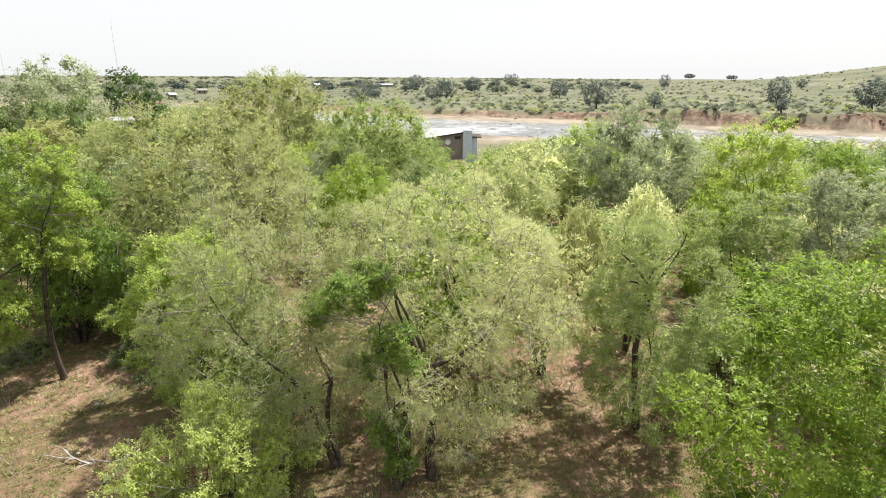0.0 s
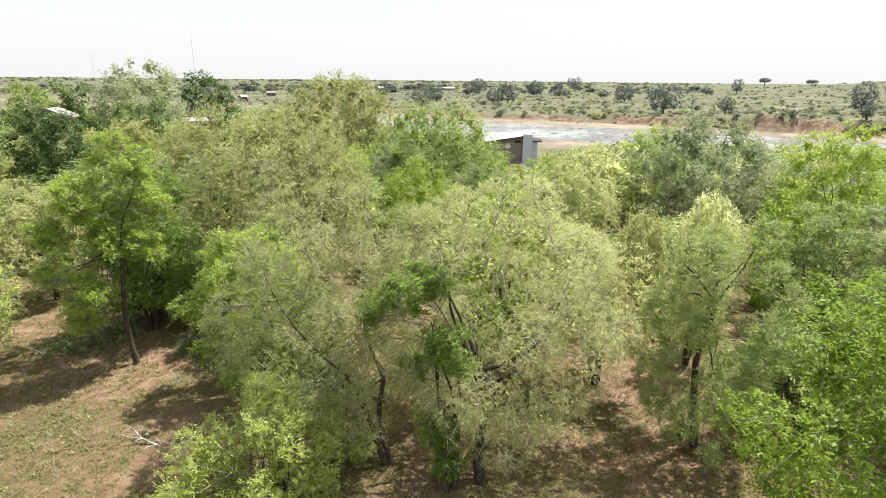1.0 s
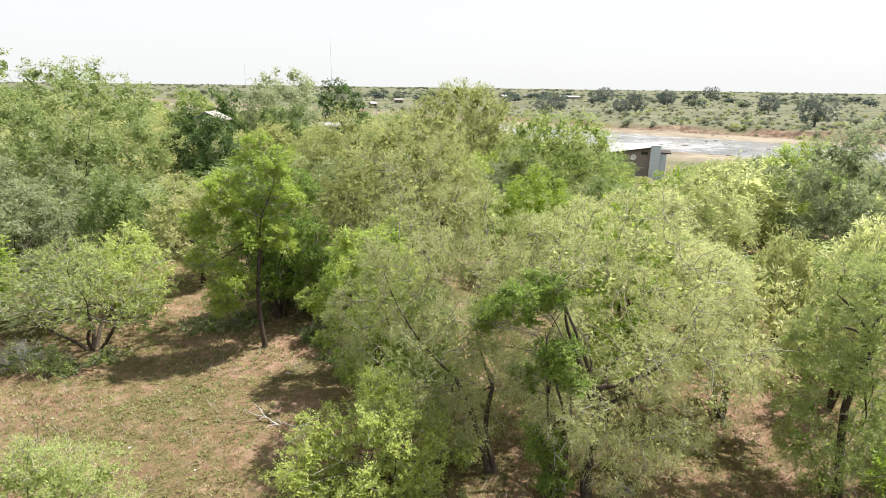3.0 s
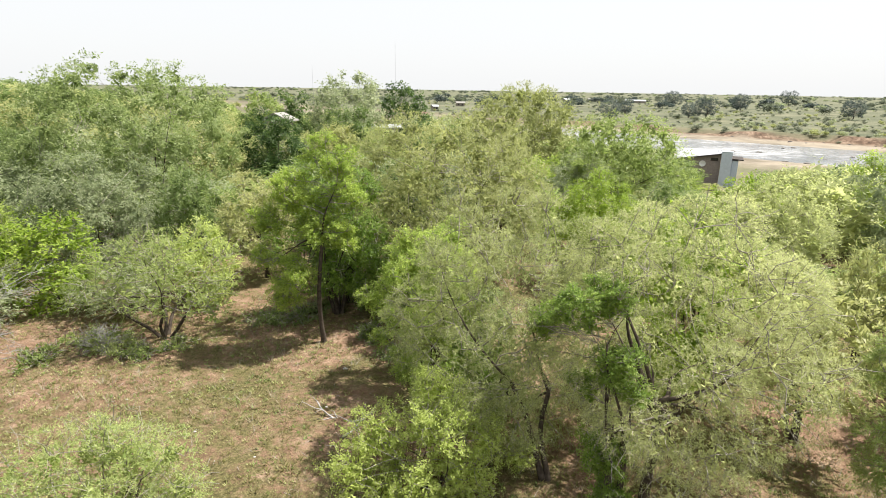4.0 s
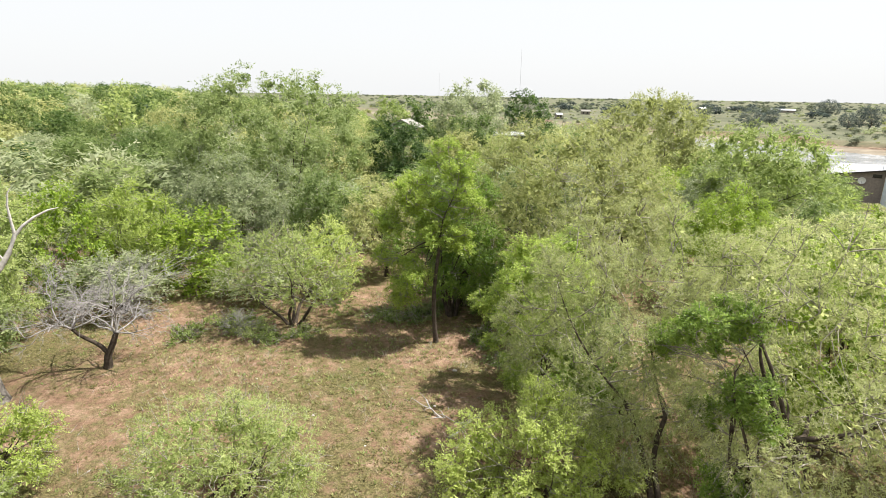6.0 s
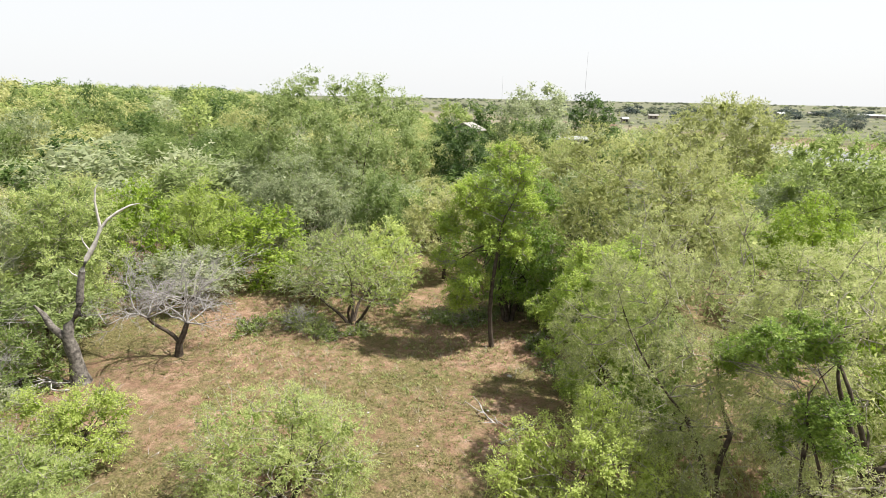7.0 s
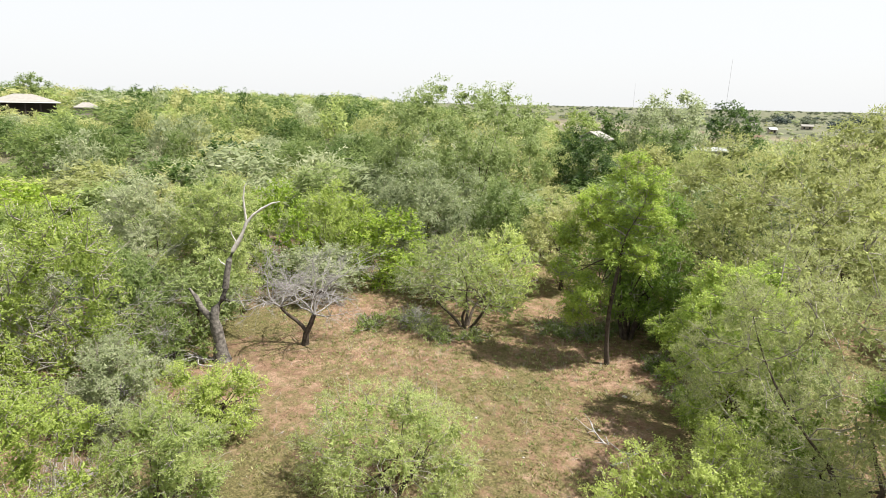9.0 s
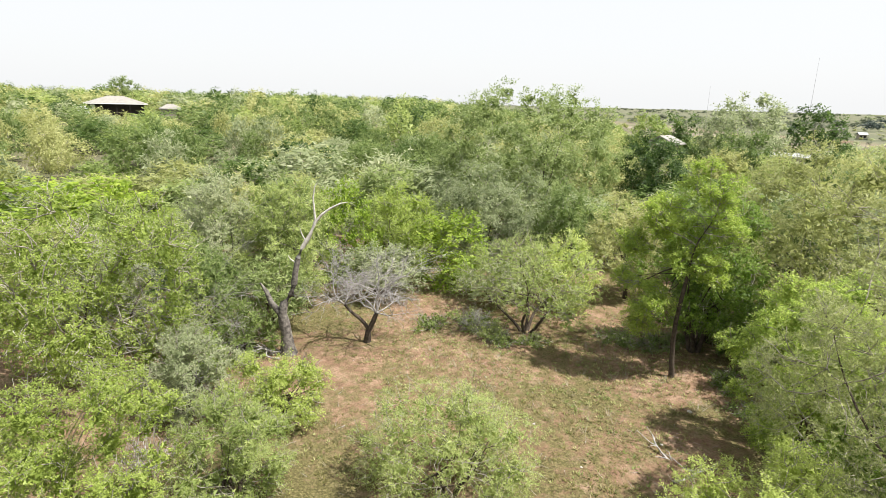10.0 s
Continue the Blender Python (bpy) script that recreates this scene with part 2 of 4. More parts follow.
def build_ground():
    ang = np.radians(np.concatenate([np.arange(-80, 82, 0.6), np.arange(84, 280, 4.0)]))   # degrees to the left of +y
    rad = np.concatenate([[0.5], np.geomspace(2, 118, 75), np.arange(121, 262, 2.4), np.geomspace(268, 4600, 45)])
    A, Rr = np.meshgrid(ang, rad, indexing="ij")
    x, y = -Rr * np.sin(A), Rr * np.cos(A)
    z, plain, bank, sand = terrain(x, y)
    na, nr = A.shape
    i, j = np.meshgrid(np.arange(na), np.arange(nr - 1), indexing="ij")
    k = (i + 1) % na
    quads = np.stack([i * nr + j, i * nr + j + 1, k * nr + j + 1, k * nr + j], -1).reshape(-1, 4)
    hub = np.array([[0, 0, height(0, 0)]])
    verts = np.concatenate([np.stack([x, y, z], -1).reshape(-1, 3), hub])
    fan = np.stack([np.full(na, na * nr), np.arange(na) * nr, ((np.arange(na) + 1) % na) * nr], -1)
    loops = np.concatenate([quads.ravel(), fan.ravel()])
    ob = array_object("ground", verts, loops, np.concatenate([np.full(len(quads), 4), np.full(na, 3)]), GROUND, None, True)
    at = ob.data.color_attributes.new("zone", "FLOAT_COLOR", "POINT")
    col = np.stack([plain, bank, sand, np.ones_like(plain)], -1).reshape(-1, 4)
    at.data.foreach_set("color", np.concatenate([col, [[0, 0, 0, 1]]]).astype(np.float32).ravel())
    tagged(ob, "reddish sandy soil with low weeds, sloping to a river", "ground", kind="structure")


build_ground()
q = np.linspace(-700, 700, 141)
near_edge, far_edge = 136.0, 199.0
wv = [(NX * s + NX * t, NY * s - NY * t, -6.0) for t in q for s in (near_edge - 12, 168, far_edge)]
wf = [(3 * i + j, 3 * i + j + 3, 3 * i + j + 4, 3 * i + j + 1) for i in range(len(q) - 1) for j in range(2)]
tagged(mesh_object("river", wv, wf, WATER, None, False), "shallow muddy river reflecting the white sky, with painted pale glints", "river", kind="structure")

# ---- trees ----
class Wood:
    """Gathers tapered limbs and thin stems into one mesh."""

    def __init__(self):
        self.v, self.l, self.s, self.n = [], [], [], 0

    def tube(self, pts, rad, sides=6):
        pts, rad = np.asarray(pts, float), np.asarray(rad, float)
        d = np.gradient(pts, axis=0)
        d /= np.linalg.norm(d, axis=1)[:, None] + 1e-9
        ref = np.where(np.abs(d[:, 2:3]) > 0.9, np.array([[1.0, 0, 0]]), np.array([[0, 0, 1.0]]))
        u = np.cross(d, ref)
        u /= np.linalg.norm(u, axis=1)[:, None] + 1e-9
        w = np.cross(d, u)
        a = np.arange(sides) * 2 * math.pi / sides
        ring = pts[:, None] + rad[:, None, None] * (u[:, None] * np.cos(a)[None, :, None] + w[:, None] * np.sin(a)[None, :, None])
        k = len(pts)
        i, j = np.meshgrid(np.arange(k - 1), np.arange(sides), indexing="ij")
        jj = (j + 1) % sides
        f = np.stack([i * sides + j, i * sides + jj, (i + 1) * sides + jj, (i + 1) * sides + j], -1).reshape(-1, 4) + self.n
        self.v.append(ring.reshape(-1, 3))
        self.l.append(f.ravel())
        self.s.append(np.full(len(f), 4))
        self.n += k * sides

    def stems(self, p, q, w):
        """Thin three-cornered stems from p to q."""
        d = q - p
        side = np.cross(d, [0.3, 0.2, 1.0])
        side *= w / (np.linalg.norm(side, axis=1)[:, None] + 1e-9)
        v = np.stack([p - side, p + side, q], 1).reshape(-1, 3)
        self.v.append(v)
        self.l.append(np.arange(len(v)) + self.n)
        self.s.append(np.full(len(p), 3))
        self.n += len(v)

    def build(self, name, mat, parent):
        return array_object(name, np.concatenate(self.v), np.concatenate(self.l), np.concatenate(self.s), mat, parent, True)


def unit(v):
    return v / (np.linalg.norm(v, axis=-1)[..., None] + 1e-9)


def bow(r, a, b, n, sag=0.12):
    """A crooked line from a to b."""
    a, b = np.asarray(a, float), np.asarray(b, float)
    t = np.linspace(0, 1, n)[:, None]
    L = np.linalg.norm(b - a)
    off = r.normal(0, 1, 3) * sag * L
    off2 = r.normal(0, 1, 3) * sag * L * 0.4
    return a + (b - a) * t + np.sin(t * math.pi) * off + np.sin(2 * t * math.pi) * off2


def crown_lobes(r, R, z0, H, widest, inner, lump):
    """Domed lobes that fill a lumpy crown between z0 and H, widest at the fraction given: centres and radii."""
    ph = r.uniform(0, 6.283, 6)
    nl = int(20 + 16 * R) if R < 3.5 else int(24 + 15 * R)
    shell = int(nl * 0.78)
    z = np.concatenate([(np.arange(shell) + r.uniform(0, 1, shell)) / shell, r.uniform(0.1, 0.8, nl - shell)])
    phi = np.arange(nl) * 2.39996 + r.uniform(-0.5, 0.5, nl) + ph[5]
    prof = np.where(z > widest, np.sqrt(np.clip(1 - ((z - widest) / (1.04 - widest)) ** 2, 0, 1)), 0.62 + 0.38 * np.clip(z / widest, 0, 1))
    lump_f = 1 + lump * (np.sin(2 * phi + ph[0]) * 0.6 + np.sin(3 * phi + 4 * z + ph[1]) * 0.5)
    depth = np.concatenate([r.uniform(0.84, 1, shell), r.uniform(inner, 0.75, nl - shell)])
    rad = (0.16 + min(0.19 * R, 0.3 + 0.09 * R) * r.uniform(0.75, 1.35, nl)) if R > 1.0 else 0.32 * R * r.uniform(0.8, 1.2, nl)
    rho = np.maximum(prof * lump_f * depth * R - 0.55 * rad, 0)
    top = 1 + 0.4 * lump * np.sin(2 * phi + ph[3])
    c = np.stack([rho * np.cos(phi), rho * np.sin(phi), z0 + np.maximum((H - z0) * np.minimum(z * top, 1.0) - 0.7 * rad, 0.02)], -1)
    return c, rad


def clumps(r, lobes, rad, mid, size):
    """Tufts over the outer side of the lobes, none of them buried in another lobe: centres and the ways they face."""
    n = np.maximum(3, (1.9 * (rad / size) ** 2).astype(int))
    k = np.repeat(np.arange(len(lobes)), n)
    away = unit(lobes[k] - mid)
    d0 = unit(r.normal(0, 1, (len(k), 3)) + [0, 0, 0.3] + 0.7 * away)
    p = lobes[k] + d0 * rad[k][:, None] * r.uniform(0.7, 1.0, (len(k), 1)) * [1, 1, 0.85]
    near = np.linalg.norm(p[:, None] - lobes[None], axis=2) / rad[None]
    near[np.arange(len(k)), k] = 9
    keep = (near.min(1) > 0.62) | (r.uniform(0, 1, len(k)) < 0.12)
    return p[keep], unit(0.7 * d0 + 0.6 * away + [0, 0, 0.3])[keep]


def foliage(r, wood, spots, out, size, count, leaf, width, droop, per, up, splay, stem_w):
    """Each tuft is a spray of leafy shoots; returns the corners of all leaves."""
    ns = max(6, count // per)
    k = np.resize(r.permutation(len(spots)), ns)
    d = unit(out[k] * 0.75 + r.normal(0, 0.55, (ns, 3)) + [0, 0, up])
    L = size * r.uniform(0.7, 1.35, ns) * np.where(r.uniform(0, 1, ns) < 0.05, 1.7, 1.0)
    p = spots[k] - out[k] * size * 0.45 + r.normal(0, 0.22, (ns, 3)) * size
    side = unit(np.cross(d, r.normal(0, 1, (ns, 3))))
    u = (np.arange(per) + 0.7) / per
    pos = p[:, None] + d[:, None] * (L[:, None] * u)[..., None]
    pos[..., 2] -= droop * L[:, None] * (u ** 2)[None]
    sg = np.where(np.arange(per) % 2 == 0, 1.0, -1.0)
    ld = unit(d[:, None] * (1 - 0.5 * splay) + side[:, None] * sg[None, :, None] * splay + r.normal(0, 0.3, (ns, per, 3)))
    ll = leaf * r.uniform(0.6, 1.4, (ns, per, 1))
    face = unit(r.normal(0, 0.42, (ns, per, 3)) + 0.8 * out[k][:, None] + [0, 0, 0.35])
    ld = unit(ld - 0.75 * face * (ld * face).sum(-1, keepdims=True))
    across = unit(np.cross(ld, face)) * width * 0.5 * ll / leaf
    a = pos + ld * ll * 0.3 + across
    b = pos + ld * ll * 0.3 - across
    e = pos + ld * ll
    if stem_w > 0:
        pick = r.uniform(0, 1, ns) < 0.5
        tip = p + d * L[:, None]
        tip[:, 2] -= droop * L
        wood.stems(p[pick], tip[pick], stem_w)
    return np.stack([a, b, e], 2).reshape(-1, 3)


def heart(r, lobes, rad, leaf, cover):
    """Large shaded leaves deep inside the lobes, which close the crown to view."""
    size = min(max(1.6 * leaf, 0.1), 0.75)
    n = np.maximum(2, (cover * 2.4 * rad ** 2 / (0.3 * size * size)).astype(int))
    k = np.repeat(np.arange(len(lobes)), n)
    p = lobes[k] + unit(r.normal(0, 1, (len(k), 3))) * rad[k][:, None] * r.uniform(0.05, 0.55, (len(k), 1)) - [0, 0, 0.15] * rad[k][:, None]
    a, b = unit(r.normal(0, 1, (len(k), 3))), unit(r.normal(0, 1, (len(k), 3)))
    return np.stack([p, p + a * size, p + b * size * 0.8], 1).reshape(-1, 3)


def boughs(az, *rows):
    """Masses of leaves given to the right, away and up as seen from the clearing, with their radii."""
    c, q = math.cos(radians(az)), math.sin(radians(az))
    return [(u * c - v * q, u * q + v * c, z, rad) for u, v, z, rad in rows]


def grow(seed, H, R, far, base=0.3, stems=1, widest=0.45, inner=0.3, lump=0.22, lai=2.6, droop=0.25, broad=0.42, up=0.15, lean=0.1,
         leaf_scale=1.0, trunk_r=None, limbs=6, shift=(0, 0), spread=0.18, tuft=1.0, masses=None, bare=1.0, core=0.6, fork_z=None):
    """Trunk, fine branching and leaf corners of one tree with its foot at the origin. A feathery tree has narrow leaves (broad below 0.3);
    masses, where given, are its separate boughs of leaves as (x, y, z, radius)."""
    r = np.random.RandomState(seed)
    feathery = broad < 0.3
    leaf = leaf_scale * min(max((0.0056 if feathery else 0.0043) * far, 0.052 if feathery else 0.06), 0.9)
    width = leaf * broad
    z0 = H * base
    if masses:
        lobes, rad = [], []
        for x, y, z, q in masses:
            n = int(6 + 9 * q)
            lobes.append(np.array([x, y, z]) + unit(r.normal(0, 1, (n, 3))) * q * r.uniform(0.35, 0.72, (n, 1)) * [1, 1, 0.8])
            rad.append(q * r.uniform(0.3, 0.5, n))
        lobes, rad = np.concatenate(lobes), np.concatenate(rad)
        mid = np.average(lobes, axis=0, weights=rad) - [0, 0, 0.1 * H]
    else:
        lobes, rad = crown_lobes(r, R, z0, H, widest, inner, lump)
        lobes = lobes + [shift[0], shift[1], 0]
        mid = np.array([shift[0], shift[1], z0 + 0.3 * (H - z0)])
    wood, twig = Wood(), Wood()
    tr = trunk_r or 0.035 + 0.013 * H
    reach, radii = [], []
    for k in range(stems):
        an = k * 6.283 / stems + r.uniform(-0.4, 0.4)
        sp = (spread if stems > 1 else 0.0) * R
        foot = np.array([math.cos(an), math.sin(an), 0]) * (0.02 + 0.2 * tr * stems if stems > 1 else 0.0)
        fork = np.array([math.cos(an) * sp, math.sin(an) * sp, (fork_z or z0 * 0.9 + 0.3) * r.uniform(0.85, 1.12)]) + r.normal(0, lean, 3) * [1, 1, 0.2] * H * 0.3
        fork[:2] += 0.45 * np.array(shift)
        line = bow(r, foot - [0, 0, 0.15], fork, 6, 0.05)
        w = tr * (1.0 if stems == 1 else 0.75)
        wood.tube(line, w * np.array([1.35, 1.0, 0.92, 0.85, 0.8, 0.74]), 8)
        for m in range(max(2, limbs // stems)):
            goal = lobes[r.randint(len(lobes))]
            if stems > 1:
                same = lobes[(lobes[:, 0] * math.cos(an) + lobes[:, 1] * math.sin(an)) > -0.2 * R]
                goal = same[r.randint(len(same))] if len(same) else goal
            goal = fork + (goal - fork) * r.uniform(0.6, 0.95)
            li = bow(r, fork, goal, 9, 0.10)
            rr = w * np.linspace(0.55, 0.10, 9) * r.uniform(0.6, 1)
            wood.tube(li, rr, 6)
            reach.append(li)
            radii.append(rr)
    nodes, nrad = np.concatenate(reach), np.concatenate(radii)
    sides = 4 if far < 30 else 3
    for c, lr in zip(lobes, rad):
        dd = np.linalg.norm(nodes - c, axis=1) + 0.8 * np.maximum(nodes[:, 2] - c[2], 0)
        k = int(np.argmin(dd))
        thin = (0.005 + 0.00012 * far) * bare
        nb = 5 if far < 30 else 3
        twig.tube(bow(r, nodes[k], c, nb, 0.10), np.linspace(min(nrad[k] * 0.6, 0.03), thin * 1.5, nb), sides)
        for m in range(4 if far < 22 else 2 if far < 30 else 0):
            twig.tube(bow(r, c, c + unit(r.normal(0, 1, 3) + [0, 0, 0.3] + unit(c - mid)) * lr * r.uniform(0.8, 1.3), 4, 0.12), np.linspace(thin * 1.5, thin * 0.6, 4), 3)
    area = sum(q[3] ** 2 for q in masses) * 2.6 if masses else math.pi * R * (H - z0) / 2
    per = 8 if far < 30 else 6
    size = tuft * min(max(0.010 * far, 0.14), 0.55)
    spots, out = clumps(r, lobes, rad, mid, size)
    q = foliage(r, twig, spots, out, size, int(lai * area / (0.4 * leaf * width)), leaf, width, droop, per, up, 0.45 if feathery else 0.7,
                (0.0030 + 0.00013 * far) * bare if far < 40 else 0)
    if core:
        q = np.concatenate([q, heart(r, lobes, rad, leaf / leaf_scale, core)])
    return wood, twig, q


def plant(root, wood, twig, q, leaf_key, bark):
    wood.build("trunk", bark, root)
    tagged(twig.build("fine_branching", TWIG, root), kind="stuff")
    array_object("crown", q, np.arange(len(q)), np.full(len(q) // 3, 3), LEAF[leaf_key], root)


PLACED, NAMED = [], []


def make_tree(name, label, leaf_key, x, y, ztop, R, seed, bark=None, group="", category="tree", far=None, **more):
    z = height(x, y)
    root = tagged(new(name), label, category, group)
    root.location = (x, y, z)
    plant(root, *grow(seed, ztop - z, R, far or math.hypot(x, y), **more), leaf_key, bark or BARK)
    PLACED.append((x, y, R))
    NAMED.append((x, y, R, ztop))
    return root


def polar(az, d):
    return -d * math.sin(radians(az)), d * math.cos(radians(az))


T = make_tree
# by the clearing and under the camera
T("shrub", "young yellow-green shrub with long upright leafy shoots", "yellow", -0.5, 10.5, 2.5, 1.8, 11, base=0.1, stems=4, broad=0.42, up=0.55, droop=0.05, lump=0.35, category="shrub")
T("thorn_tree", "pale feathery thorn tree with thin grey twigs", "pale", 2.13, 10.9, 6.3, 2.7, 12, base=0.1, stems=2, lump=0.22, shift=(-0.85, 1.8), broad=0.22, lai=1.9, fork_z=2.0, lean=0.04, trunk_r=0.09, core=0.18, limbs=9, bare=1.4)
T("thorn_tree", "wide pale feathery thorn tree with leaning dark trunk", "pale", 3.95, 9.7, 6.5, 3.3, 13, base=0.18, lump=0.16, shift=(1.0, 1.8), trunk_r=0.12, droop=0.5, broad=0.2, lai=1.7, fork_z=2.1, core=0.15, limbs=12, bare=1.5)
T("tree", "narrow dark green leafy tree with several thin stems", "vivid", 3.2, 9.75, 5.2, 1.05, 14, base=0.14, stems=3, broad=0.5, fork_z=1.9, masses=boughs(-18, (-0.8, 0.2, 4.4, 0.85), (-0.2, 0.1, 4.75, 0.5), (-1.6, 0.3, 3.9, 0.45), (-0.25, 0, 3.5, 0.65), (-0.65, 0.2, 2.85, 0.45), (0.2, 0, 2.9, 0.45), (-0.35, -0.2, 1.6, 0.65), (0.05, -0.1, 0.75, 0.5)))
T("thorn_tree", "soft green feathery thorn tree with one trunk", "green", 9.4, 9.5, 5.9, 1.8, 15, base=0.14, trunk_r=0.085, fork_z=3.4, lean=0.03, broad=0.22, lai=2.2, core=0.4, limbs=9)
T("tree", "bright green broad-leaved tree with pale branches", "bright", 8.5, 4.7, 6.2, 2.6, 16, base=0.1, stems=3, broad=0.55, lump=0.3, up=0.3, leaf_scale=1.15, bark=TWIG)
T("shrub", "rounded bright green feathery shrub", "green", -6.6, 8.7, 2.6, 2.1, 17, base=0.05, stems=4, category="shrub", broad=0.24, lai=2.0, core=0.4)
T("shrub", "pale feathery shrub with thin dry twigs", "green", -10.1, 5.6, 2.5, 1.4, 18, base=0.05, stems=4, category="shrub", broad=0.24, lai=2.0, core=0.6)
T("shrub", "low yellow-green spreading shrub", "yellow", -12.0, 8.2, 1.9, 1.4, 19, base=0.05, stems=4, category="shrub")
T("shrub", "pale green dense shrub with dry twigs inside", "yellow", -10.7, 2.9, 3.7, 1.9, 20, base=0.05, stems=4, category="shrub", broad=0.4)
T("tree", "yellow-green spreading tree with twisted dark trunks", "yellow", -18.0, 6.2, 5.7, 3.2, 21, base=0.15, stems=2, broad=0.4, bare=2.2, core=0.5, lai=2.0)
T("thorn_tree", "small umbrella-shaped yellow-green thorn tree, forked low", "green", -9.9, 17.9, 4.0, 2.6, 22, base=0.36, stems=5, widest=0.22, trunk_r=0.085, lump=0.4, broad=0.24, lai=1.25, spread=0.34, fork_z=1.05, limbs=18, core=0.12)
T("tree", "bright green slender leafy tree on a bare dark trunk", "leafy", -4.4, 17.9, 7.1, 2.1, 23, base=0.3, broad=0.45, lai=2.8, fork_z=3.4, lean=0.04, trunk_r=0.08, limbs=9, core=0.3, masses=boughs(14, (0.3, 0, 6.2, 0.95), (0.75, 0.2, 5.0, 0.95), (-0.9, 0.1, 5.2, 1.1), (-1.6, 0.3, 4.2, 0.8), (0, 0, 4.1, 1.0), (-0.85, -0.3, 2.7, 0.9), (-1.1, -0.3, 1.9, 0.65), (0.8, 0.3, 3.5, 0.8), (-1.7, 0.2, 3.1, 0.7)))
T("tree", "yellow-green tree with a thin dark trunk", "olive", -8.5, 24.6, 4.6, 1.9, 24, base=0.3, broad=0.42)
T("thorn_tree", "large rounded olive-green thorn tree", "olive", -0.3, 24.0, 7.6, 5.0, 25, base=0.18, stems=3, lump=0.06, widest=0.5, broad=0.24, lai=2.0)
T("shrub", "dark green dense shrub at a clearing's edge", "vivid", -0.8, 18.5, 3.8, 1.6, 26, base=0.05, stems=3, broad=0.5, category="shrub", core=1.2)
T("tree", "bright green rounded leafy tree", "bright", 6.4, 25.2, 5.1, 2.2, 27, base=0.15, stems=2, broad=0.5, leaf_scale=0.8)
T("thorn_tree", "rounded green thorn tree beside a house", "green", 11.8, 40.3, 7.0, 5.2, 28, base=0.3, stems=3, lump=0.05, widest=0.3, broad=0.24, lai=2.0, tuft=0.7)
T("thorn_tree", "tall soft-crowned olive thorn tree", "olive", 7.1, 59.6, 9.1, 6.4, 29, base=0.3, stems=3, lump=0.05, widest=0.3, broad=0.24, lai=2.0, tuft=0.7)
T("tree", "tall open-crowned tree with wispy top", "grey", -13.4, 73.8, 10.3, 5.4, 30, base=0.15, lump=0.35, broad=0.42)
T("tree", "dark dense round-headed tree", "dark", -7.0, 79.7, 9.1, 3.6, 31, base=0.15, broad=0.6)
T("tree", "large spreading green tree standing above the thicket", "deep", -20.6, 36.7, 10.0, 7.2, 32, base=0.03, stems=3, lump=0.1, broad=0.45, limbs=9)
T("tree", "grey-green tree with drooping branches", "grey", -17.2, 25.9, 5.4, 3.5, 33, base=0.08, stems=3, lump=0.3, droop=0.6, broad=0.42)
T("shrub", "yellow-green tall shrub with feathery shoots", "yellow", -18.4, 20.0, 4.7, 2.0, 34, base=0.1, stems=4, up=0.5, category="shrub", broad=0.24, lai=2.0)
T("tree", "dark green dense tree in shade", "dark", -14.5, 45.8, 6.6, 2.9, 35, base=0.1, broad=0.5, stems=2)
T("thorn_tree", "grey-green open thorn tree with dark limbs", "grey", 23.9, 26.9, 6.8, 4.6, 36, base=0.2, stems=3, lump=0.25, broad=0.24, lai=2.0)
T("tree", "bright green rounded leafy tree", "bright", 25.1, 19.8, 6.8, 2.7, 37, base=0.12, stems=2, broad=0.5, leaf_scale=0.8)
T("tree", "bright green rounded leafy tree", "bright", 25.4, 33.4, 5.7, 2.2, 38, base=0.12, stems=2, broad=0.5, leaf_scale=0.8)
T("tree", "grey-green dense thicket tree", "grey", 20.4, 12.6, 5.6, 2.4, 39, base=0.1, stems=3, broad=0.42)
T("tree", "bright green leafy thicket tree", "bright", 33.9, 21.2, 5.2, 2.4, 40, base=0.12, stems=2, leaf_scale=0.8)
T("tree", "bright green leafy tree behind a dead stump", "green", -19.4, 14.1, 5.4, 2.1, 41, base=0.1, stems=3, broad=0.4)
T("thorn_tree", "grey-green thorn tree in a thicket", "grey", -23.4, 13.5, 5.4, 2.2, 42, base=0.12, stems=2, broad=0.24, lai=2.0)
T("shrub", "low green shrub beside a dead trunk", "green", -16.3, 9.9, 1.9, 1.2, 43, base=0.05, stems=4, category="shrub")
T("shrub", "low grey-green shrub with dry twigs", "grey", -14.6, 7.0, 2.4, 1.3, 44, base=0.05, stems=4, category="shrub")
T("thorn_tree", "pale green thorn tree in a thicket", "pale", 14.9, 26.0, 4.9, 3.0, 45, base=0.12, stems=3, broad=0.24, lai=2.0)
T("tree", "green leafy tree in a thicket", "green", 17.4, 13.5, 4.8, 2.0, 46, base=0.12, stems=2)
T("tree", "bright green dense tree behind the thicket", "green", -22.1, 66.4, 7.9, 3.0, 54, base=0.05, stems=2, broad=0.5)
T("tree", "dark green dense tree behind a gabled house", "dark", -21.8, 77.0, 7.9, 3.4, 55, base=0.05, stems=2, broad=0.5)
T("tree", "deep green spreading tree behind the thicket", "deep", -12.0, 65.0, 6.4, 3.6, 56, base=0.05, stems=2)
T("tree", "dark leafy tree on several thin dark trunks", "vivid", -4.4, 20.4, 5.8, 2.2, 57, base=0.24, stems=4, broad=0.5, lump=0.3, trunk_r=0.11)
T("shrub", "dark green dense shrub in shade", "vivid", -2.1, 20.2, 2.8, 1.4, 48, base=0.03, stems=3, broad=0.5, category="shrub", core=1.0)
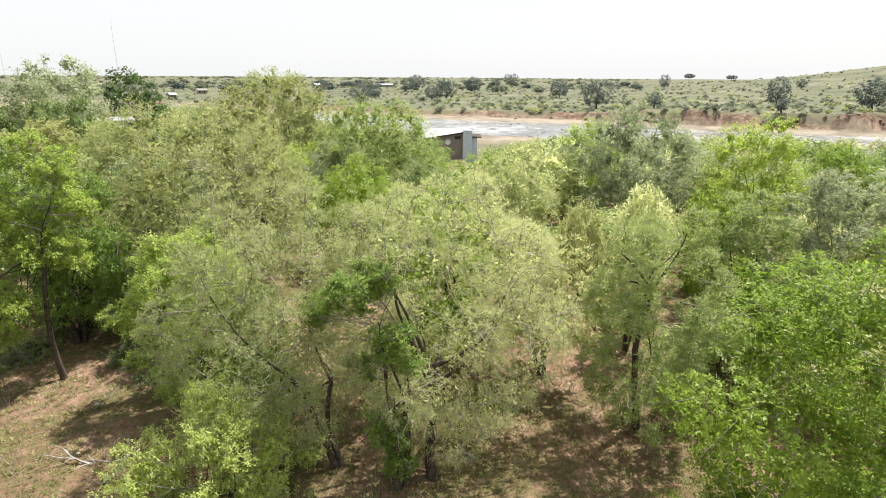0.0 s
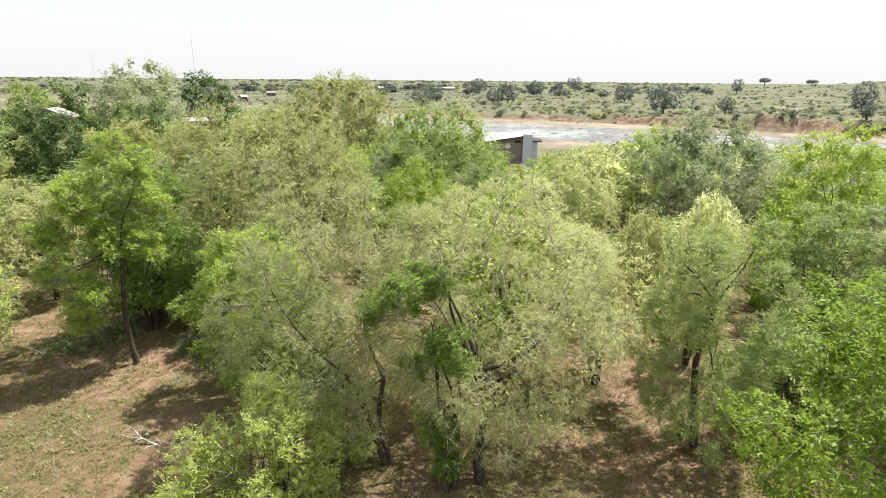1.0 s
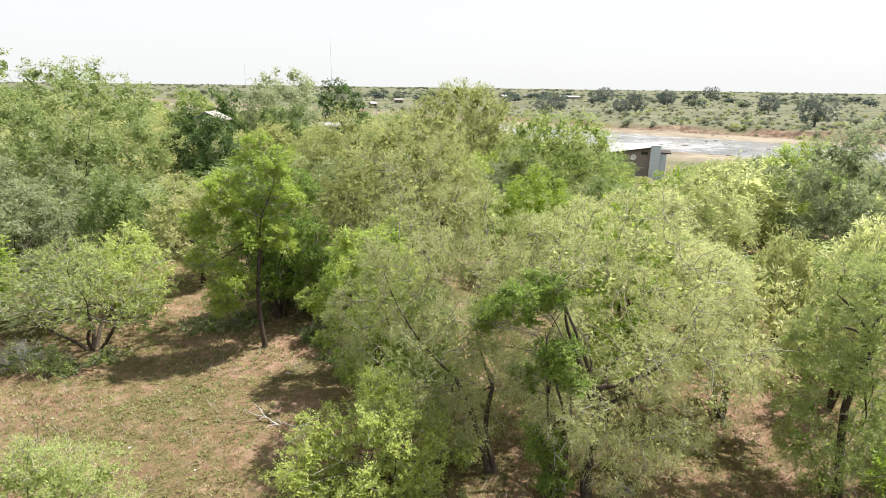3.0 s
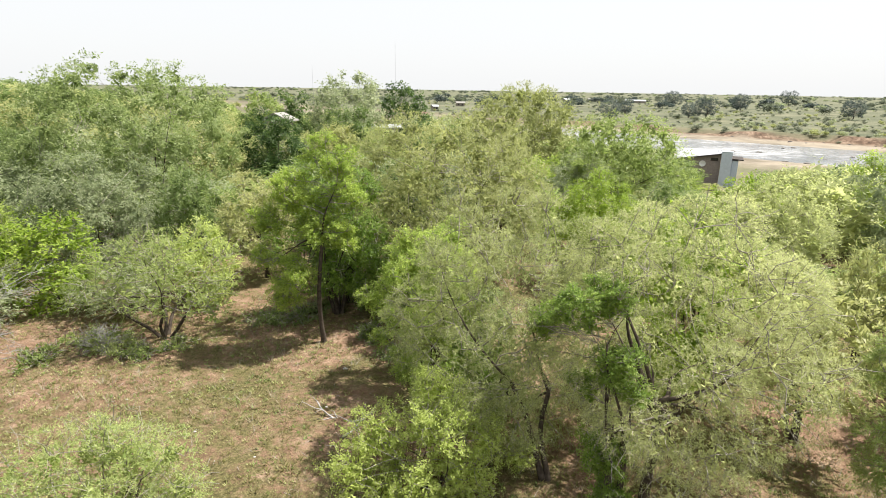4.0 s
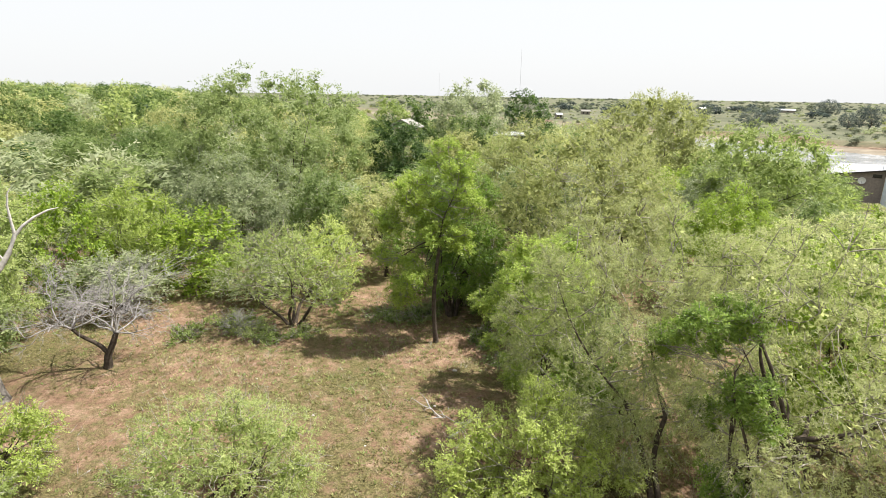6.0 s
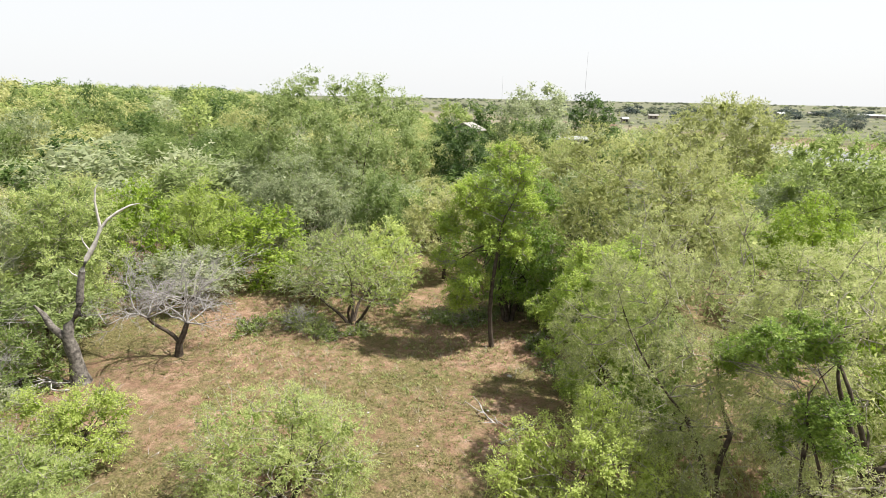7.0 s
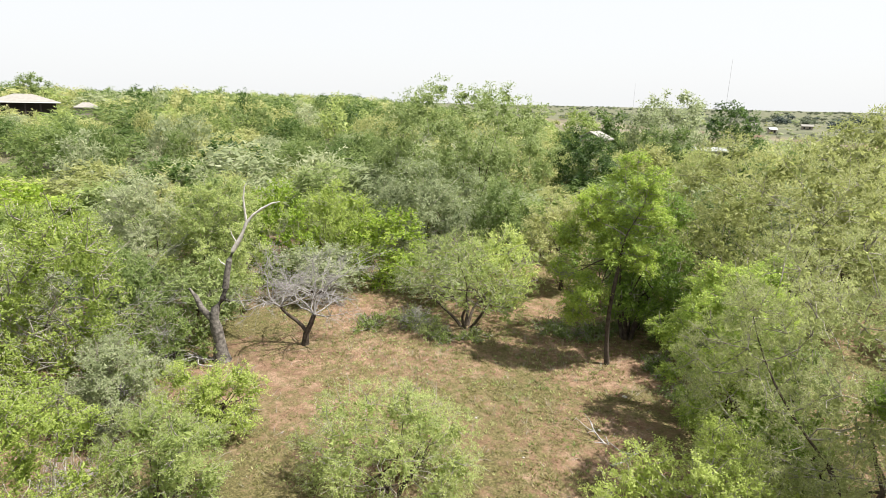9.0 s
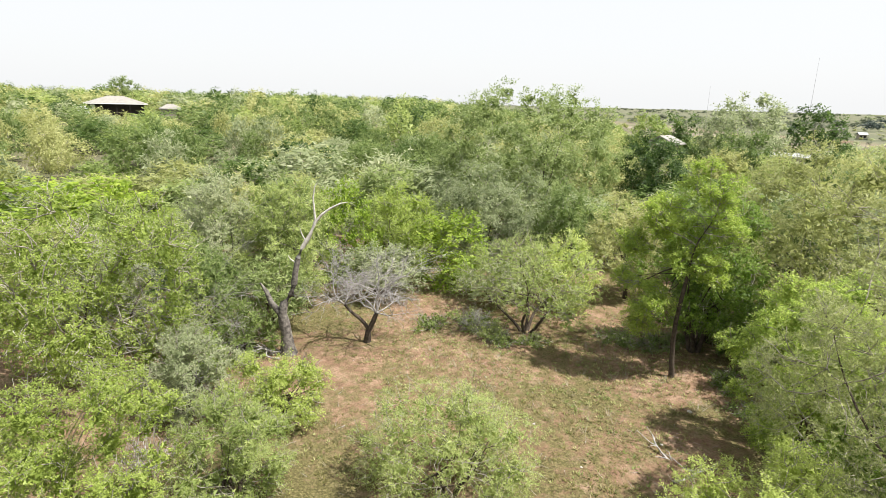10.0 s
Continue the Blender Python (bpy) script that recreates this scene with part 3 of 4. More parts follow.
T("shrub", "deep green low shrub under trees", "deep", -4.2, 21.6, 3.0, 1.5, 49, base=0.03, stems=3, category="shrub", core=1.0)
T("shrub", "deep green low shrub under trees", "deep", 0.6, 17.2, 2.6, 1.4, 50, base=0.03, stems=3, category="shrub", core=1.0)
T("tree", "green rounded tree before a gabled house", "deep", -14.9, 49.5, 5.6, 3.0, 51, base=0.05, stems=2)
T("tree", "green rounded tree before a low shed", "green", -8.3, 61.4, 4.5, 3.4, 52, base=0.05, stems=2)
T("tree", "olive rounded tree before a low shed", "olive", -12.3, 60.0, 4.9, 2.8, 53, base=0.05, stems=2)
T("shrub", "dark green shrub in the shade of thorn trees", "vivid", -0.8, 15.4, 5.0, 1.6, 58, base=0.03, stems=3, broad=0.5, category="shrub", core=1.2)
T("shrub", "dark green shrub in the shade of thorn trees", "vivid", 0.7, 13.6, 2.2, 1.0, 59, base=0.03, stems=3, broad=0.5, category="shrub", core=1.0)
T("shrub", "low bright green shrub among dry twigs", "bright", -16.0, 8.0, 1.6, 1.1, 60, base=0.03, stems=3, broad=0.5, category="shrub")
T("tree", "round-headed tree standing behind a lodge", "deep", *polar(66.6, 150), 12.4, 3.6, 61, base=0.1, broad=0.5, far=70)
for hx, hy, hr, hs in ((-10.9, 16.7, 0.9, 81), (-11.9, 17.3, 1.0, 82), (-10.0, 16.5, 0.7, 83), (-9.2, 17.2, 0.6, 84), (-13.0, 16.0, 0.8, 85), (-6.7, 19.6, 1.0, 86), (-5.6, 20.3, 0.9, 87), (-2.9, 18.4, 0.8, 88), (-1.9, 16.9, 0.7, 89)):
    T("herb_patch", "low patch of green leafy herbs on the soil", "green" if hs < 86 else "deep", hx, hy, height(hx, hy) + 0.22 + 0.3 * hr, hr, hs, base=0.02, stems=4, broad=0.4, lump=0.5, lai=1.5, limbs=4, category="herbs", group="herb patches", trunk_r=0.012)
T("shrub", "grey-green rounded shrub in the thicket", "grey", 8.2, 39.1, 4.2, 2.3, 47, base=0.05, stems=3, category="shrub")

# ---- thicket: trees of the wood round the clearing ----
KINDS = [("olive", dict(base=0.36, stems=3, widest=0.25, lump=0.12)), ("deep", dict(base=0.3, stems=3, widest=0.3, lump=0.15)), ("bright", dict(base=0.06, stems=3, broad=0.5)),
         ("olive", dict(base=0.34, stems=3, widest=0.28)), ("grey", dict(base=0.36, stems=3, widest=0.25, lump=0.12)), ("green", dict(base=0.32, stems=2, widest=0.3)),
         ("yellow", dict(base=0.05, stems=4, up=0.4)), ("pale", dict(base=0.3, stems=2, widest=0.3)), ("dark", dict(base=0.06, stems=3, broad=0.5)),
         ("grey", dict(base=0.2, stems=3, droop=0.5))]
WORDS = {"pale": "pale feathery", "green": "soft green", "bright": "bright green", "olive": "olive-green", "grey": "grey-green", "yellow": "yellow-green", "dark": "dark green", "deep": "deep green"}


def cap(az, d):
    """Greatest height of a tree top at that bearing and distance, so that the river, the house and the skyline stay open."""
    if d > 138 and 58 < az < 75:
        return 8.45 + d * math.tan(radians(0.35))
    deg = np.interp(az, [-75, -50, -34, -28.5, -27.3, -22.5, -21.5, -12, -10, 0, 4, 5, 10, 11, 14, 20, 22, 25, 40, 58, 66, 68, 75],
                    [-4.4, -4.5, -5.2, -6.3, -7.9, -7.9, -5.6, -4.6, -3.2, -2.2, -2.4, -3.6, -3.6, -1.9, -2.4, -2.4, -1.3, -1.2, 0.3, 0.4, -1.35, -1.35, 0.9])
    return 8.45 + d * math.tan(radians(float(deg)))


def sight(az, d, top):
    """Keeps the crowns behind open to view: a tree before a named one stays below the lower part of its crown."""
    for a, half, far_d, deg in VIEWS:
        if abs(az - a) < half and d < far_d:
            top = min(top, 8.45 + d * math.tan(radians(deg)))
    return top


VIEWS = []
for a, b, c, zt in NAMED:
    d = math.hypot(a, b)
    g = height(a, b)
    VIEWS.append((math.degrees(math.atan2(-a, b)), math.degrees(c / d) * 0.85, d, math.degrees(math.atan2(g + 0.38 * (zt - g) - 8.45, d))))


def free(x, y, r, slack):
    return all((x - a) ** 2 + (y - b) ** 2 > (slack * (r + c)) ** 2 for a, b, c in PLACED)


def clearing(az, d):
    if 2 < az < 50:
        return d < 23.0
    if az >= 50:
        return d < 17.5
    return d < (15.5 if az < -20 else 21)


rng = random.Random(7)
masters, near_count = {}, 0
PLACED += [(-13.8, 13.3, 2.6), (-15.2, 10.8, 1.2), (-12.5, 11.0, 1.5)]
PLACED.append((36.5, 80.5, 6.0))
PLACED.append((-56.0, 17.0, 3.0))
for n in range(16000):
    az, d = rng.uniform(-68, 80), math.sqrt(rng.uniform(15.5 ** 2, 50 ** 2))
    x, y = polar(az, d)
    if clearing(az, d) or near_count >= 280:
        continue
    R = rng.uniform(1.3, 2.3) if d < 27 else rng.uniform(1.7, 3.1)
    if not free(x, y, R, 0.76):
        continue
    z = height(x, y)
    H = min(rng.uniform(3.2, 5.4), sight(az, d, cap(az, d)) - z - 0.1)
    if H < 1.3:
        continue
    R = min(R, 0.8 * H + 0.3)
    k = rng.choice([0, 0, 1, 1, 1, 2, 3, 4, 4, 5, 5, 6, 9, 8, 8] if az > 5 else [0, 0, 0, 3, 3, 2, 2, 4, 5, 5, 6, 7, 7, 7, 1])
    m = Matrix.Translation((x, y, z)) @ Matrix.Rotation(rng.uniform(0, 6.28), 4, "Z") @ Matrix.Diagonal((R / 2.0, R / 2.0, H / 4.6, 1))
    level = 0 if d < 34 else 1
    key = (k, level)
    if key not in masters:
        leaf_key, more = KINDS[k]
        root = tagged(new("thicket_tree"), WORDS[leaf_key] + " small tree crowded in a thicket", "tree", "thicket trees")
        plant(root, *grow(300 + 10 * k + level, 4.6, 2.0, 33 if level == 0 else 50, **{**more, "lai": 2.1, "leaf_scale": 1.3, "broad": more.get("broad", 0.26)}), leaf_key, BARK)
        root.matrix_basis = m
        masters[key] = root
    else:
        copy_thing(masters[key], m)
    PLACED.append((x, y, R))
    near_count += 1


def joined_wood(name, label, spots, far, seed, H=4.6, R=2.0, **more):
    """Far trees past counting: one sheet of crowns a leaf colour, each on its own foot."""
    for key in sorted({s[0] for s in spots}):
        forms = [grow(seed + i, H, R, far, stems=2, limbs=4, **{"base": 0.05, **more}) for i in range(3)]
        parts = []
        for (kk, x, y, z, sx, sz, turn) in spots:
            if kk != key:
                continue
            q = forms[int(turn * 100) % 3][2]
            c, s_ = math.cos(turn), math.sin(turn)
            parts.append(np.stack([x + sx * (q[:, 0] * c - q[:, 1] * s_), y + sx * (q[:, 0] * s_ + q[:, 1] * c), z + sz * q[:, 2]], -1))
        q = np.concatenate(parts)
        tagged(array_object(name, q, np.arange(len(q)), np.full(len(q) // 3, 3), LEAF[key]), label, "trees", kind="stuff")


spots, grid = [], []
for n in range(24000):
    az, d = rng.uniform(-70, 82), math.sqrt(rng.uniform(50 ** 2, 330 ** 2))
    x, y = polar(az, d)
    s = NX * x + NY * y
    if s > 128 or len(spots) >= 1550:
        continue
    R = rng.uniform(1.5, 3.6) * (1 if d < 130 else 1.4)
    if not free(x, y, R, 0.7) or any((x - a) ** 2 + (y - b) ** 2 < (0.7 * (R + c)) ** 2 for a, b, c in grid):
        continue
    z = height(x, y)
    H = min(rng.uniform(3.0, 6.0) * (1 if d < 110 else 1.3), sight(az, d, cap(az, d) + (rng.uniform(-0.9, 0.2) if az < 30 or (61 < az < 72 and d < 138) else rng.triangular(-2.6, 1.7, -0.4))) - z)
    if H < 0.7:
        continue
    grid.append((x, y, R))
    spots.append((rng.choice(["green", "deep", "olive", "deep", "grey", "deep", "olive", "dark"]), x, y, z - 0.1, min(R, H + 0.4) / 2.0, H / 4.6, rng.uniform(0, 6.28)))
joined_wood("far_thicket", "dense green thicket of small thorn trees", [s for s in spots if math.hypot(s[1], s[2]) < 92], 58, 500, core=0.5, lai=1.5, leaf_scale=0.95, broad=0.34, base=0.26, widest=0.28, lump=0.12)
joined_wood("far_thicket", "dense green thicket of small thorn trees on a slope", [s for s in spots if math.hypot(s[1], s[2]) >= 92], 88, 520, core=0.4, lai=1.2, leaf_scale=1.25, broad=0.36, base=0.12, widest=0.35, lump=0.12)

# bushes and trees of the plain across the river
spots = []
for n in range(3300):
    near_side = n % 6 == 0      # the level land upstream, on this side of the river
    az, d = (rng.uniform(5, 34), rng.uniform(260, 800)) if near_side else (rng.uniform(-66, 8), 200 + 700 * rng.random() ** 1.9)
    x, y = polar(az, d)
    s = NX * x + NY * y + 5 * math.sin((NX * x - NY * y) / 47 + 1.0)
    if s < (208 if rng.random() < 0.6 else 203) and not (near_side and s < 125):
        continue
    k = rng.uniform(0.4, 1.05) * (1.0 if rng.random() < 0.9 else 1.7) * (2.0 if near_side else 1.0)
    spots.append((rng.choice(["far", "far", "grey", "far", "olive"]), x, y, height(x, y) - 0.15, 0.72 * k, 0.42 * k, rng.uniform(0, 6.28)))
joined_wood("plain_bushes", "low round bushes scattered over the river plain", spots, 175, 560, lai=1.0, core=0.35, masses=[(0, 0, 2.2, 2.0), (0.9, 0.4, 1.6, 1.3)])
spots = []
for n in range(900):
    az, d = rng.uniform(-42, 40), 600 + 2900 * rng.random() ** 1.3
    x, y = polar(az, d)
    k = rng.uniform(0.8, 1.5) * (1.0 if d < 1400 else 1.7)
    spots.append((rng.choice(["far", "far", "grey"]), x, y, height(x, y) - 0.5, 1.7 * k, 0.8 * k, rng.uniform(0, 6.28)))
for n in range(90):
    az, d = rng.uniform(-42, 10), rng.uniform(420, 950)
    x, y = polar(az, d)
    k = rng.uniform(0.7, 1.5)
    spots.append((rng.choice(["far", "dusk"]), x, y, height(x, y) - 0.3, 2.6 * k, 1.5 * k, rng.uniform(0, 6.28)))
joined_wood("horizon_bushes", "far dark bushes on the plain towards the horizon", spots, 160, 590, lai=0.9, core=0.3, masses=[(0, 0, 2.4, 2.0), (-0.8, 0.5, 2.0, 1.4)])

FAR_TREES = [(-14.9, 286, 10.0, 5.2), (-16.3, 341, 7.5, 4.2), (-20.3, 560, 13.5, 10), (-21.8, 321, 7.7, 4.8), (-23.2, 303, 10.2, 5.8), (-25.9, 467, 12.5, 7),
             (-29.5, 690, 15, 8.6), (-43.5, 515, 11.5, 4.9), (-52.6, 244, 10.5, 4.8), (-54.2, 485, 7, 3.7), (-59.3, 229, 10, 6.2), (-53.1, 205, 4.7, 1.8),
             (-42.8, 219, 5.7, 2.8), (-34.1, 359, 10, 6.5), (-37.6, 241, 11.5, 6.6)]
for i, (az, d, H, R) in enumerate(FAR_TREES):
    x, y = polar(az, d)
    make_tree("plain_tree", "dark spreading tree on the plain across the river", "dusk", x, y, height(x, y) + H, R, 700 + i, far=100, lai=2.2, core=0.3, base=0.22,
              widest=0.5, lump=0.2, broad=0.5, group="trees of the plain", trunk_r=0.3)
for az, d, H in ((-45.5, 900, 13), (-48.9, 950, 11)):
    x, y = polar(az, d)
    make_tree("umbrella_tree", "flat-topped umbrella thorn tree on the skyline", "dusk", x, y, height(x, y) + H, 7.5, int(800 - az), far=110, base=0.6, widest=0.5,
              broad=0.5, group="trees of the plain", trunk_r=0.4)

# ---- dead wood ----
def dead_branching(r, wood, p, d, L, rad, level, spread=0.75):
    q = p + d * L
    line = bow(r, p, q, 5, 0.09)
    wood.tube(line[::2] if rad < 0.006 else line, np.linspace(rad, rad * 0.55, 3 if rad < 0.006 else 5), 5 if rad > 0.02 else 3)
    if level == 0:
        return
    for k in range(4 if level > 1 else 3):
        t = r.uniform(0.35, 1.0)
        nd = unit(d + r.normal(0, spread, 3) * [1, 1, 0.7])
        dead_branching(r, wood, line[int(round(t * 4))], nd, L * r.uniform(0.5, 0.8), rad * 0.5, level - 1, spread)


def dead_tree():
    r = np.random.RandomState(61)
    x, y = -13.8, 13.3
    root = tagged(new("dead_tree"), "leafless grey thorn tree with bleached tangled twigs", "dead tree")
    root.location = (x, y, height(x, y))
    stem, tangle = Wood(), Wood()
    line = np.array([(0, 0, -0.1), (0.05, 0.02, 0.4), (0.22, 0.1, 0.8), (0.34, 0.15, 1.15)])
    stem.tube(line, [0.15, 0.105, 0.09, 0.08], 8)
    stem.tube(bow(r, (0.06, 0.02, 0.5), (-0.75, -0.35, 1.35), 6, 0.08), np.linspace(0.07, 0.045, 6), 6)
    for start, n in (((0.34, 0.15, 1.15), 8), ((-0.75, -0.35, 1.35), 6)):
        for k in range(n):
            an = k * 6.283 / n + r.uniform(-0.3, 0.3)
            d = unit(np.array([math.cos(an), math.sin(an), r.uniform(-0.2, 1.6)]))
            dead_branching(r, tangle, np.array(start), d, r.uniform(0.9, 1.6), 0.030, 4, 0.6)
    stem.build("trunk", BARK, root)
    tagged(tangle.build("bare_branching", DEADWOOD, root), "bleached grey tangled twigs", kind="stuff")
    PLACED.append((x, y, 2.0))


def snag():
    r = np.random.RandomState(62)
    x, y = -15.2, 10.8
    root = tagged(new("snag_tree"), "tall bare dead trunk, black below and bleached at its fork", "dead tree")
    root.location = (x, y, height(x, y))
    ax = np.array([0.74, 0.67, 0.0])      # along the picture's right as seen from the clearing

    def at(u, z, v=0.0):
        return ax * u + np.array([-0.67, 0.74, 0]) * v + np.array([0, 0, z])
    low = Wood()
    low.tube([at(0.1, -0.15), at(0.08, 0.25), at(0.06, 0.75), at(0.0, 1.15), at(-0.05, 1.45), at(0.02, 1.8), at(0.28, 2.15), at(0.38, 2.5)], [0.36, 0.24, 0.175, 0.19, 0.15, 0.14, 0.105, 0.10], 10)
    low.tube([at(0.38, 2.5), at(0.45, 2.95), at(0.55, 3.4)], [0.108, 0.095, 0.085], 8)
    low.tube([at(-0.03, 1.35), at(-0.42, 1.8, 0.1), at(-0.55, 2.2, 0.1), at(-0.75, 2.5, 0.1)], [0.12, 0.1, 0.08, 0.03], 7)
    low.build("trunk", CHARRED, root)
    top = Wood()
    top.tube([at(0.55, 3.4), at(0.7, 3.75), at(0.95, 4.15), at(1.12, 4.55), at(1.17, 4.68)], [0.085, 0.074, 0.066, 0.056, 0.05], 7)
    top.tube([at(1.15, 4.6), at(1.35, 4.85), at(1.62, 5.05), at(1.95, 5.22), at(2.2, 5.27)], [0.05, 0.043, 0.037, 0.026, 0.011], 6)
    top.tube([at(1.15, 4.6), at(1.12, 5.0), at(1.1, 5.4), at(1.16, 5.75), at(1.32, 6.0)], [0.043, 0.034, 0.028, 0.019, 0.007], 6)
    top.tube([at(0.8, 4.0), at(0.68, 4.25), at(0.66, 4.4)], [0.03, 0.02, 0.006], 5)
    top.tube([at(0.5, 3.2), at(0.3, 3.35), at(0.22, 3.5)], [0.03, 0.02, 0.006], 5)
    top.build("fork", BLEACHED, root)
    PLACED.append((x, y, 0.6))
    # sticks lying at its foot
    pile = tagged(new("dead_branch"), "bleached fallen branch lying beside a dead trunk", "branch", "fallen branches")
    pile.location = (x - 0.5, y - 0.6, height(x - 0.5, y - 0.6))
    for k in range(9):
        w = Wood()
        a = at(r.uniform(-1.1, 0.4), r.uniform(0.15, 0.5), r.uniform(-0.3, 0.3))
        b = at(r.uniform(0.1, 0.7), 0.04, r.uniform(-0.4, 0.4))
        w.tube(bow(r, a, b, 7, 0.16), np.linspace(0.012, 0.03, 7), 5)
        w.build("stick", DEADWOOD, pile)


def fallen_branch(x, y, turn, size, seed, mat):
    r = np.random.RandomState(seed)
    root = tagged(new("fallen_branch"), "dry fallen branch lying on the soil", "branch", "fallen branches")
    root.location = (x, y, height(x, y) + 0.03)
    d = np.array([math.cos(turn), math.sin(turn), 0.08])
    main = bow(r, (0, 0, 0.02), d * size, 8, 0.07)
    w = Wood()
    w.tube(main, np.linspace(0.045, 0.015, 8) * size / 1.8, 6)
    w.build("limb", mat, root)
    for k in range(6):
        p = np.array(main[k + 1])
        w = Wood()
        w.tube(bow(r, p, p + unit(d + r.normal(0, 0.8, 3) * [1, 1, 0.3] + [0, 0, 0.25]) * size * r.uniform(0.25, 0.5), 5, 0.1), np.linspace(0.018, 0.005, 5), 4)
        w.build("side_branch", mat, root)


def dry_shrub(x, y, size, seed):
    r = np.random.RandomState(seed)
    root = tagged(new("dry_shrub"), "bare grey shrub of tangled dry twigs", "dead shrub", "dry shrubs")
    root.location = (x, y, height(x, y) - 0.04)
    w = Wood()
    for k in range(7):
        an = k * 0.9 + r.uniform(-0.3, 0.3)
        dead_branching(r, w, np.zeros(3), unit(np.array([math.cos(an), math.sin(an), r.uniform(0.5, 1.5)])), size * r.uniform(0.5, 0.75), 0.020, 3)
    tagged(w.build("bare_branching", DEADWOOD, root), kind="stuff")


dead_tree()
snag()
for i, (x, y, k) in enumerate(((-15.2, 7.4, 1.6), (-16.4, 9.0, 1.7), (-13.2, 5.2, 1.2), (-11.4, 16.6, 0.9), (-17.4, 7.4, 3.6), (-19.2, 8.6, 3.4), (-21.5, 17.5, 3.2), (-26.5, 11.5, 3.6))):
    dry_shrub(x, y, k, 930 + i)
for i, (az, d, tn, sz) in enumerate(((10.5, 13.2, 2.6, 1.5), (12.5, 12.6, 1.0, 1.3), (69.5, 14.2, 1.9, 1.8), (66.0, 15.2, 0.4, 2.0), (71.5, 12.6, 2.4, 1.4), (63.5, 12.4, 1.5, 1.2), (-16.5, 12.0, 0.5, 1.4), (-27.0, 11.2, 2.0, 1.5))):
    x, y = polar(az, d)
    fallen_branch(x, y, tn, sz, 900 + i, DEADWOOD if i not in (3,) else BARK)

# ---- buildings ----
def box(name, lo, hi, mat, parent, bevel=0.02, label=""):
    bm = bmesh.new()
    bmesh.ops.create_cube(bm, size=1)
    for v in bm.verts:
        v.co = Vector([lo[k] + (v.co[k] + 0.5) * (hi[k] - lo[k]) for k in range(3)])
    if bevel:
        bmesh.ops.bevel(bm, geom=bm.edges[:], offset=bevel, segments=1, affect="EDGES")
    me = bpy.data.meshes.new(name)
    bm.to_mesh(me)
    bm.free()
    me.materials.append(mat)
    ob = new(name, me)
    ob.parent = parent
    return tagged(ob, label)


def slab(name, pts, thick, mat, parent, label=""):
    """A flat or sloping plate from the corners of its upper face."""
    n = len(pts)
    v = [tuple(p) for p in pts] + [(p[0], p[1], p[2] - thick) for p in pts]
    f = [tuple(range(n)), tuple(range(2 * n - 1, n - 1, -1))] + [(i, i + n, (i + 1) % n + n, (i + 1) % n) for i in range(n)]
    return tagged(mesh_object(name, v, f, mat, parent), label)


